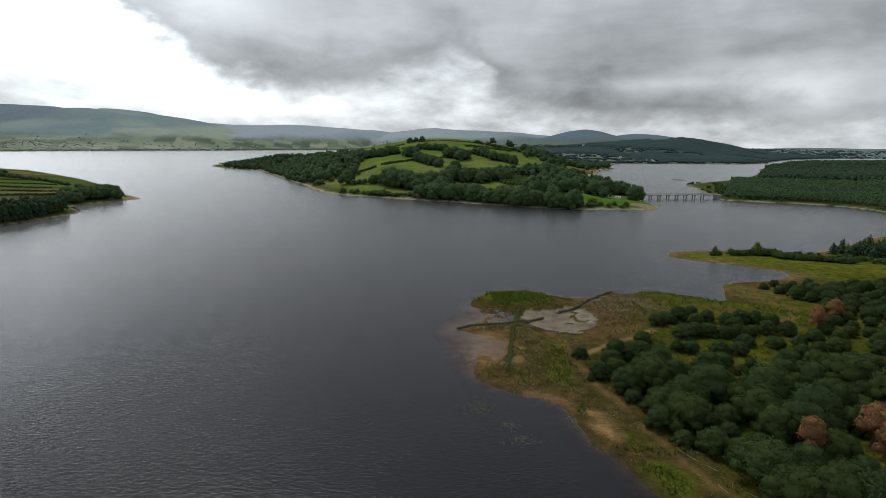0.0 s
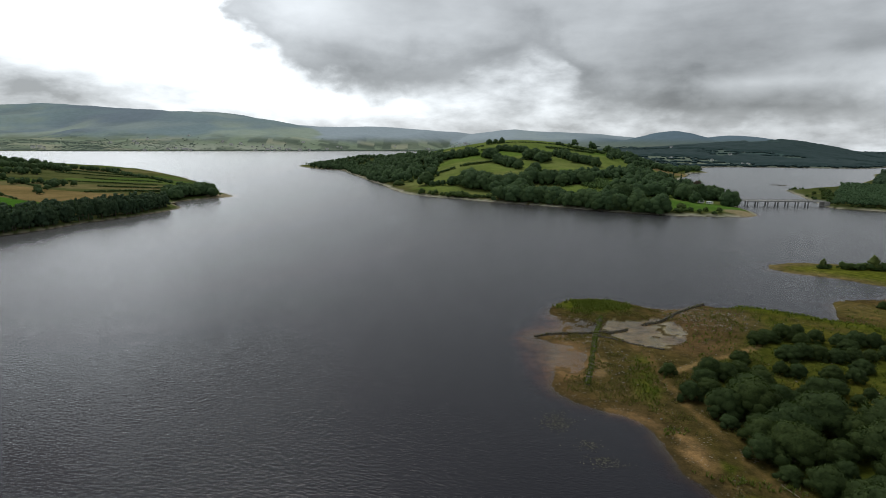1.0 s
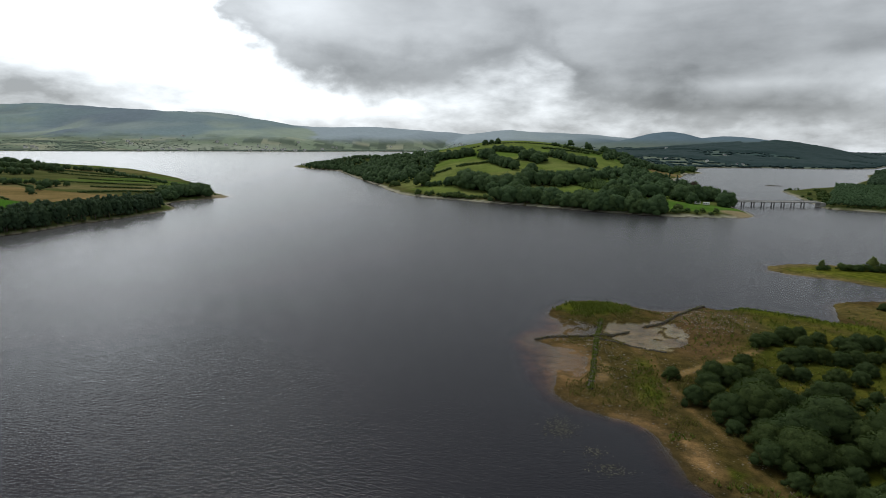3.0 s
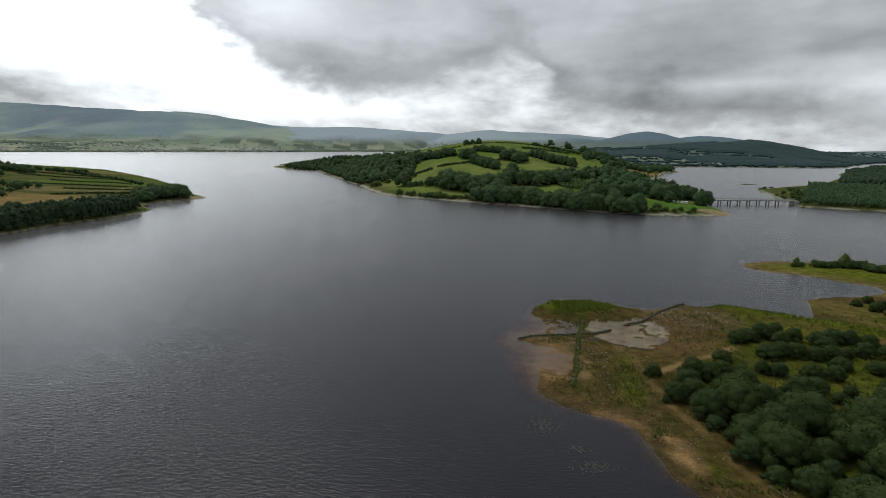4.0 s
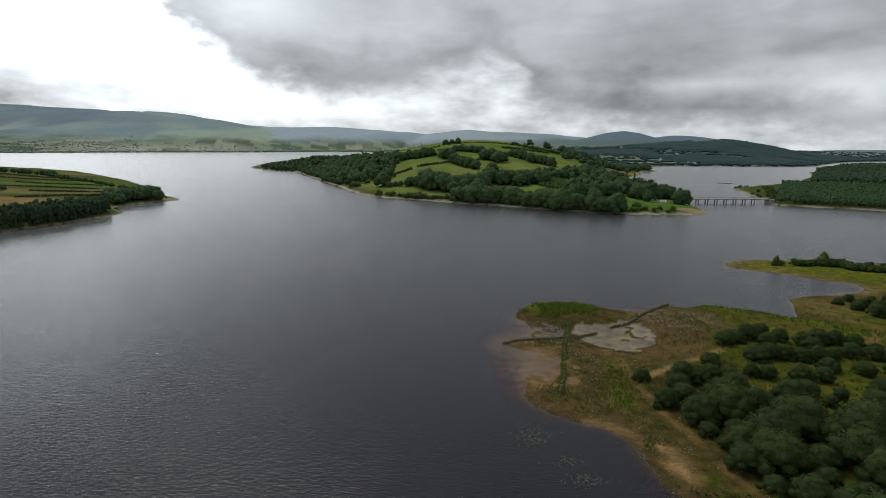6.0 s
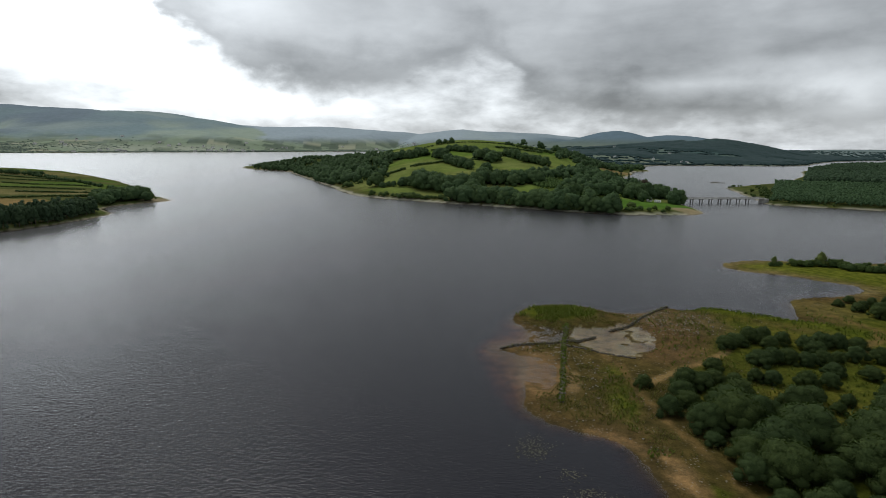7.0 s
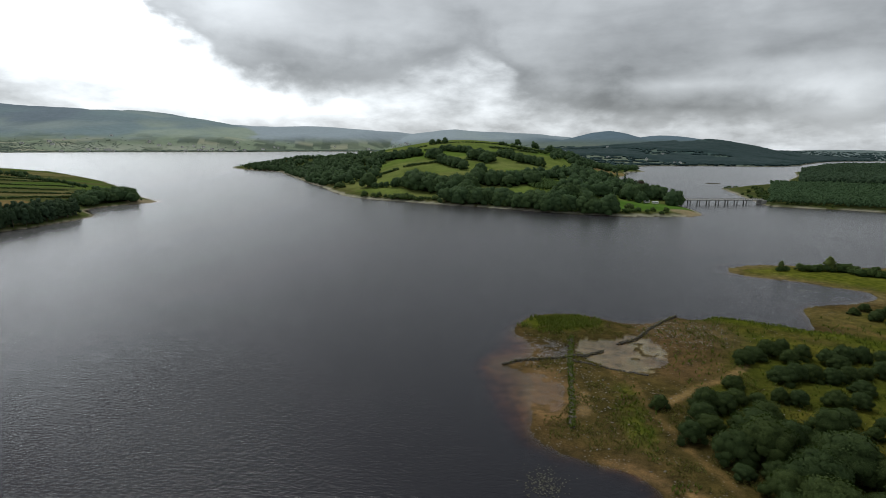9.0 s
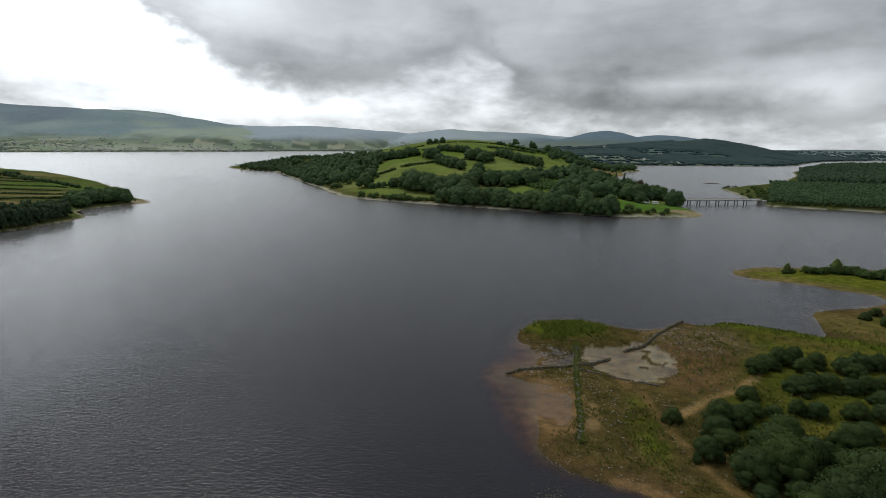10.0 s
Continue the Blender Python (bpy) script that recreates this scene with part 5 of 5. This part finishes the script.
def ridge_forest():
    """The closed canopy of the forest on the long eastern ridge."""
    u, v = np.meshgrid(np.arange(150, 1560, 8.0), np.arange(1470, 2560, 9.0))
    u, v = u + 3 * rng.uniform(-1, 1, u.shape), v + 3 * rng.uniform(-1, 1, v.shape)
    main, dark = inside(u, v, BEHIND, 400), blob(u, v, 900, 2100, 720, 600)
    clear = rough(u, v, 150, 153, 2)
    up = step(main, 8, 26) * step(1.05 - dark, 0, 0.1) * (1 - step(clear + 0.25 * step(u, 700, 350), 0.30, 0.44))
    z = height(u, v)[0] - 2.0 + up * (8.5 + 2.4 * rough(u, v, 34, 154, 2) + rng.normal(size=u.shape) * 0.5)
    i = np.arange(u.size).reshape(u.shape)
    a, b, c, d = i[:-1, :-1].ravel(), i[:-1, 1:].ravel(), i[1:, 1:].ravel(), i[1:, :-1].ravel()
    tris = np.concatenate([np.stack([a, b, c], 1), np.stack([a, c, d], 1)])
    tris = tris[up.ravel()[tris].max(1) > 0]
    me = mesh_of("ridge_forest", np.stack([u, v, z], -1).reshape(-1, 3), tris, RIDGELEAF, True)
    tagged(new("ridge_forest", me), "close dark forest over a long distant ridge", "woodland", kind="stuff")


ridge_forest()


far_trees()
# ---------------------------------------------------------------- built things
def part(name, bm, mat, parent, label=""):
    me = bpy.data.meshes.new(name)
    bm.to_mesh(me)
    bm.free()
    me.materials.append(mat)
    ob = new(name, me)
    ob.parent = parent
    if label:
        ob["label"] = label
    return ob


def block(size, at=(0, 0, 0), bevel=0.0, turn=0.0, bm=None):
    """A box with softened edges, standing with the middle of its foot at the place given."""
    bm = bm or bmesh.new()
    m = Matrix.Translation((at[0], at[1], at[2] + size[2] / 2)) @ Matrix.Rotation(turn, 4, "Z") @ Matrix.Diagonal((*size, 1))
    made = bmesh.ops.create_cube(bm, size=1.0, matrix=m)
    if bevel:
        edges = list({e for v in made["verts"] for e in v.link_edges})
        bmesh.ops.bevel(bm, geom=edges, offset=bevel, segments=1, affect="EDGES")
    return bm


def bridge():
    """A low concrete road bridge on pairs of columns."""
    a, b = Vector((183.5, 509.5, 0)), Vector((258.5, 520.5, 0))
    long = (b - a).length
    base = new("bridge")
    base.location = (a + b) / 2
    base.rotation_euler = (0, 0, math.atan2(b.y - a.y, b.x - a.x))
    top = 4.3
    part("deck", block((long, 6.0, 0.55), (0, 0, top - 0.55), 0.06), CONCRETE, base, "grey concrete deck slab")
    for s in (-1, 1):
        bm = block((long, 0.28, 0.20), (0, s * 2.86, top + 0.75), 0.03)
        n = int(long / 2.2)
        for k in range(n + 1):
            block((0.25, 0.22, 0.76), (-long / 2 + 0.2 + k * (long - 0.4) / n, s * 2.86, top), 0.0, 0, bm)
        part("railing", bm, CONCRETE, base, "low concrete railing")
        part("edge_beam", block((long, 0.35, 0.85), (0, s * 2.95, top - 0.75), 0.04), CONCRETE, base)
    for k in range(8):
        x = -long / 2 + 9.3 + k * 8.75
        if x > long / 2 - 6:
            break
        pier = part("pier", block((1.25, 6.2, 0.6), (x, 0, top - 1.15), 0.08), CONCRETE, base, "concrete pier on two columns")
        for s in (-1, 1):
            bm = bmesh.new()
            bmesh.ops.create_cone(bm, cap_ends=True, segments=10, radius1=0.55, radius2=0.50, depth=6.2, matrix=Matrix.Translation((x, s * 2.0, top - 1.15 - 3.1)))
            part("column", bm, CONCRETE, pier)
    for s in (-1, 1):
        part("abutment", block((5.0, 7.0, top - 0.5 + 2), (s * (long / 2 + 1.6), 0, -2), 0.15), CONCRETE, base, "stained concrete abutment")
    tagged(base, "low grey concrete road bridge on paired columns over the lake", "bridge")


bridge()


def house(w, d, h, pitch=0.9, chimney=True, wings=False):
    base = new("house")
    bm = block((w, d, h + 1.5), (0, 0, -1.5))
    part("wall", bm, RENDER_WALL, base, "white rendered walls")
    bm = bmesh.new()
    e, r = 0.35, d / 2 * pitch
    pts = [(-w / 2 - e, -d / 2 - e, h - 0.1), (w / 2 + e, -d / 2 - e, h - 0.1), (w / 2 + e, d / 2 + e, h - 0.1), (-w / 2 - e, d / 2 + e, h - 0.1), (-w / 2 - e, 0, h + r), (w / 2 + e, 0, h + r)]
    v = [bm.verts.new(p) for p in pts]
    for f in ((0, 1, 5, 4), (2, 3, 4, 5), (1, 2, 5), (3, 0, 4), (3, 2, 1, 0)):
        bm.faces.new([v[i] for i in f])
    roof = part("roof", bm, SLATE, base, "dark slate roof")
    if chimney:
        part("chimney", block((0.9, 0.7, 1.8), (w * 0.36, 0, h + r - 0.7)), RENDER_WALL, roof)
    for k in range(3):
        part("window", block((1.1, 0.12, 1.2), (-w * 0.3 + k * w * 0.3, -d / 2, h * 0.4)), PANE, base)
    return base


def houses():
    rng = np.random.default_rng(12)
    kinds = [house(11, 7, 4.6, 0.55), house(14, 7.5, 5.4, 0.5), house(9, 6.5, 3.8, 0.5, False)]
    for ob in kinds:
        tagged(ob, "white rendered farmhouse with a slate roof by the lake", "house", "houses round the lake")
    spots_ = [(-640, 580, 20), (-668, 610, 100)]
    for cx, cy, sx, sy, n in ((-1230, 2760, 130, 60, 22), (-1640, 2420, 160, 60, 18), (-2250, 2080, 220, 60, 14), (-950, 3120, 120, 60, 8), (-1500, 2750, 250, 90, 10), (-650, 3420, 160, 60, 6), (500, 1900, 160, 150, 10), (760, 1560, 220, 26, 8), (1150, 1960, 120, 40, 4)):
        for _ in range(n):
            spots_.append((cx + rng.normal() * sx, cy + rng.normal() * sy, rng.uniform(0, 360)))
    at = np.array(spots_)
    z, spit, hill, main, head, east, pond = height(at[:, 0], at[:, 1])
    for (x, y, a), g, m, hd in zip(at, z, main, head):
        if m < 15 and hd < 15:
            continue
        s = (rng.uniform(1.1, 1.5) if x < 0 else rng.uniform(0.75, 1.0)) if m > 15 else 0.75
        copy_thing(kinds[rng.integers(3)], Matrix.LocRotScale((x, y, g), Euler((0, 0, radians(a))), (s, s, s)))
    done([(k, 0) for k in kinds])


houses()


def caravan():
    base = new("caravan")
    part("body", block((5.2, 2.1, 2.0), (0, 0, 0.55), 0.25), RENDER_WALL, base, "white moulded body")
    for x in (-1.5, 0.2, 1.6):
        part("window", block((0.9, 2.16, 0.6), (x, 0, 1.45), 0.03), PANE, base)
    for s in (-1, 1):
        bm = bmesh.new()
        bmesh.ops.create_cone(bm, cap_ends=True, segments=14, radius1=0.34, radius2=0.34, depth=0.22, matrix=Matrix.Translation((0, s * 0.95, 0.34)) @ Matrix.Rotation(radians(90), 4, "X"))
        part("wheel", bm, SLATE, base, "black tyre")
    tagged(base, "small white caravan parked on grass beside trees", "caravan", "caravans on the hill point")
    return base


van = caravan()
for x, y, a in ((146, 481, 20), (152, 478, -30)):
    copy_thing(van, pose(x, y, ground_z(x, y) - 0.02, 0, 0, a))
done([(van, 0)])


# ---------------------------------------------------------------- the spit's walls, stones and weeds
def lumps(rng, at, size, flat=0.65):
    v0, f0 = ICO[1]
    n = len(at)
    v = v0[None] * size[:, None, None] * rng.uniform(0.7, 1.25, (n, len(v0), 1)) * (1, 1, flat)
    a = rng.uniform(0, 6.28, n)
    x = v[..., 0] * np.cos(a)[:, None] * 1.25 - v[..., 1] * np.sin(a)[:, None]
    y = v[..., 0] * np.sin(a)[:, None] * 1.25 + v[..., 1] * np.cos(a)[:, None]
    v = np.stack([x, y, v[..., 2]], -1) + at[:, None]
    return v.reshape(-1, 3), (f0[None] + len(v0) * np.arange(n)[:, None, None]).reshape(-1, 3)


def tufts(rng, at, tall, blades=7, lean=0.55, wide=0.05):
    """Grass tufts: thin bent blades that spread from one foot."""
    n = len(at)
    a = rng.uniform(0, 6.28, (n, blades))
    out = np.stack([np.cos(a), np.sin(a), np.zeros_like(a)], -1)
    side = np.stack([-np.sin(a), np.cos(a), np.zeros_like(a)], -1)
    h = (tall[:, None] * rng.uniform(0.6, 1.2, (n, blades)))[..., None]
    bend = h * lean * rng.uniform(0.4, 1.2, (n, blades, 1))
    w = h * wide + 0.02
    foot = at[:, None] + out * 0.10 * h
    up = np.array((0, 0, 1.0))
    v = np.stack([foot - side * w, foot + side * w, foot + out * bend * 0.45 + up * h * 0.65 + side * w, foot + out * bend + up * h], 2).reshape(-1, 3)
    i = 4 * np.arange(n * blades)[:, None]
    return v, np.concatenate([i + [0, 1, 2], i + [0, 2, 3]])


def on_line(rng, pts, n, spread):
    pts = np.array(pts, float)
    seg = np.linalg.norm(np.diff(pts, axis=0), axis=1)
    s = np.sort(rng.uniform(0, seg.sum(), n))
    c = np.concatenate([[0], np.cumsum(seg)])
    return np.stack([np.interp(s, c, pts[:, 0]), np.interp(s, c, pts[:, 1])], 1) + rng.normal(size=(n, 2)) * spread


def with_z(at, lift=0.0):
    z = height(at[:, 0], at[:, 1])[0]
    return np.concatenate([at, (np.maximum(z, -0.02) + lift)[:, None]], 1)


def old_wall(pts, label, per_metre=9, tall=0.7, wide=0.55, weeds=0, mat=REED):
    rng = np.random.default_rng(int(pts[0][0] * 10))
    long = sum(math.dist(a, b) for a, b in zip(pts, pts[1:]))
    base = new("stone_wall")
    base.location = (*pts[0], 0)
    n = int(long * per_metre)
    at = on_line(rng, pts, n, wide * 0.45)
    z = rng.uniform(0, tall, n) * np.exp(-(np.min(np.linalg.norm(at[:, None] - on_line(rng, pts, 160, 0)[None], axis=2), 1) / wide) ** 2)
    p = with_z(at) + np.stack([z * 0, z * 0, z], 1)
    v, f = lumps(rng, p - np.array((*pts[0], 0)), rng.uniform(0.16, 0.36, n))
    ob = new("rubble", mesh_of("rubble", v, f, WALLSTONE))
    ob.parent = base
    tagged(ob, "tumbled mossy field stones", kind="stuff")
    if weeds:
        at = on_line(rng, pts, int(long * weeds), wide * 0.6)
        v, f = tufts(rng, with_z(at, tall * 0.35) - np.array((*pts[0], 0)), rng.uniform(0.22, 0.55, len(at)), 8, 0.7, 0.12)
        ob = new("weeds", mesh_of("weeds", v, f, mat))
        ob.parent = base
        tagged(ob, "green weeds growing over the stones", kind="stuff")
    tagged(base, label, "wall", "ruined field walls")


old_wall(WALL_LONG, "ruined stone field wall overgrown with green weeds", 9, 0.5, 0.5, 16)
old_wall(WALL_WEST, "tumbled stone wall running into shallow lake water", 9, 0.5, 0.45, 2, SEDGE)
old_wall(WALL_NORTH, "ruined stone wall across mud to the water", 9, 0.6, 0.4, 2, SEDGE)
old_wall(WALL_SHORT, "low remains of a stone wall on mud", 5, 0.25, 0.5, 0.6, SEDGE)


def scattered(name, label, category, rng, lo, hi, n, want, make, mat):
    """Uncountable small growth or stones, thick where want(x, y, ...) is high."""
    at = rng.uniform(lo, hi, (n, 2))
    h = height(at[:, 0], at[:, 1])
    at = at[rng.uniform(0, 1, n) < want(at[:, 0], at[:, 1], h[0], h[1])]
    v, f = make(with_z(at))
    return tagged(new(name, mesh_of(name, v, f, mat)), label, category, kind="stuff")


rng = np.random.default_rng(21)
scattered("reed_bed", "bright green reeds on a low islet of the spit", "reeds", rng, (4, 158), (46, 188), 9000,
          lambda x, y, z, sd: (z > 0.12) * step(1.0 - blob(x, y, 22.5, 173.5, 13, 8.5) + 0.5 * rough(x, y, 5, 163), 0, 0.7) * 0.8, lambda p: tufts(rng, p, rng.uniform(0.35, 0.95, len(p)), 6, 0.6, 0.09), REED)
scattered("sedge", "olive and straw-coloured sedge tufts on stony mud", "grass", rng, (4, 64), (62, 184), 52000,
          lambda x, y, z, sd: (z > 0.10) * step(sd, 1.0, 4.0) * step(rough(x, y, 6, 161) + 0.5 * rough(x, y, 1.8, 162), -0.25, 0.55) * (along(x, y, PATH_WEST) > 1.3) * (blob(x, y, 29.3, 90.8, 3.2, 7.8, 6) > 0.95) * (along(x, y, PATH_EAST) > 1.3) * (0.9 - 0.7 * step(1.25 - blob(x, y, 47, 150, 11, 18, -20), 0, 0.5)),
          lambda p: tufts(rng, p, rng.uniform(0.16, 0.45, len(p)), 5, 0.9, 0.09), SEDGE)
scattered("green_weeds", "patches of green weeds and rushes near the shore", "weeds", rng, (20, 64), (110, 184), 30000,
          lambda x, y, z, sd: (z > 0.1) * np.maximum.reduce([step(5.0 - along(x, y, [(63, 181), (80, 173.5), (96, 164), (104, 158)]), 0, 3) * 0.5, step(1.1 - blob(x, y, 27, 119, 4.5, 16, -6), 0, 0.7) * 0.5,
                                                             step(1.1 - blob(x, y, 33, 74.5, 4, 5), 0, 0.4) * 0.9, step(1.4 - along(x, y, [(23.5, 95.5), (26, 97), (29, 97.5)]), 0, 0.8), step(1.4 - along(x, y, [(27, 84.5), (32, 83.5), (41, 81.5)]), 0, 0.7),
                                                             0.10 * (x > 42)]),
          lambda p: tufts(rng, p, rng.uniform(0.25, 0.75, len(p)), 6, 0.6, 0.09), REED)
scattered("loose_stones", "pale loose stones strewn over drying mud", "stones", rng, (6, 100), (75, 184), 9000,
          lambda x, y, z, sd: (sd > 0.3) * np.maximum.reduce([step(1.15 - blob(x, y, 55, 168, 12, 14, 30), 0, 0.5) * 0.5, step(1.2 - blob(x, y, 15, 152, 10, 10), 0, 0.5) * 0.55, step(1.2 - blob(x, y, 20, 131, 6, 16), 0, 0.5) * 0.25, 0.02 + 0 * x]),
          lambda p: lumps(rng, p, rng.uniform(0.07, 0.26, len(p)) ** 1.0, 0.6), STONE)


def water_weed(rng):
    at = []
    for x, y, rx, ry, n in ((7.2, 98, 2.6, 3.4, 260), (12.2, 90.6, 1.6, 1.4, 70), (13.8, 86, 2.6, 1.4, 120), (30, 60, 3, 4, 120), (118, 216, 5, 1.5, 50)):
        at.append(np.array((x, y)) + rng.normal(size=(n, 2)) * (rx * 0.6, ry * 0.6) + 0.5 * np.sin(np.arange(n))[:, None] * (rx * 0.5, ry * 0.3))
    at = np.concatenate(at)
    p = np.concatenate([at, np.full((len(at), 1), 0.02)], 1)
    v, f = leaves(rng, p, np.array((0, 0, 1.0)) + 0 * p, 0.20, 0.06)
    v[:, 2] = np.clip(v[:, 2], 0.008, 0.06)
    tagged(new("water_weed", mesh_of("water_weed", v, f, MAT_WEED)), "pale mats of weed floating on dark water", "weed", kind="stuff")


water_weed(rng)


def log(long, girth):
    base = new("driftwood_log")
    heap = Heap()
    tube(heap, (-long / 2, 0, girth * 0.8), (0, 0.12, girth), girth, girth * 0.85, 8)
    tube(heap, (0, 0.12, girth), (long / 2, -0.1, girth * 0.9), girth * 0.85, girth * 0.4, 8)
    tube(heap, (long * 0.2, 0, girth), (long * 0.34, 0.5, girth * 1.5), girth * 0.4, girth * 0.15)
    ob = new("trunk", mesh_of("trunk", *heap.arrays(), DRIFT))
    ob.parent = base
    return tagged(base, "bleached driftwood log stranded on the shore", "log", "driftwood on the shore")


drift = log(2.4, 0.06)
for x, y, a, s in ((40.5, 80.5, 118, 1.0), (42.3, 77.5, 128, 0.8), (43.5, 73.5, 60, 0.7), (41.5, 72.5, 105, 0.9), (45, 71, 135, 0.8), (34, 128.5, 160, 1.0), (57, 163, 30, 0.9), (60, 171, 75, 0.9), (52, 168, 10, 0.8), (39.5, 82.5, 115, 0.9)):
    copy_thing(drift, Matrix.LocRotScale((x, y, ground_z(x, y)), Euler((0, 0, radians(a))), (s, s, s)))
done([(drift, 0)])


def post():
    base = new("wooden_post")
    heap = Heap()
    tube(heap, (0, 0, -0.4), (0.05, 0, 1.5), 0.12, 0.10, 8)
    ob = new("shaft", mesh_of("shaft", *heap.arrays(), BARK))
    ob.parent = base
    heap = Heap()
    tube(heap, (-0.35, 0, 1.22), (0.35, 0.02, 1.25), 0.05, 0.05, 6)
    ob = new("crosspiece", mesh_of("crosspiece", *heap.arrays(), BARK))
    ob.parent = base
    base.location = (27.8, 180.0, ground_z(27.8, 180.0))
    tagged(base, "weathered dark wooden post standing in reeds", "post")


post()
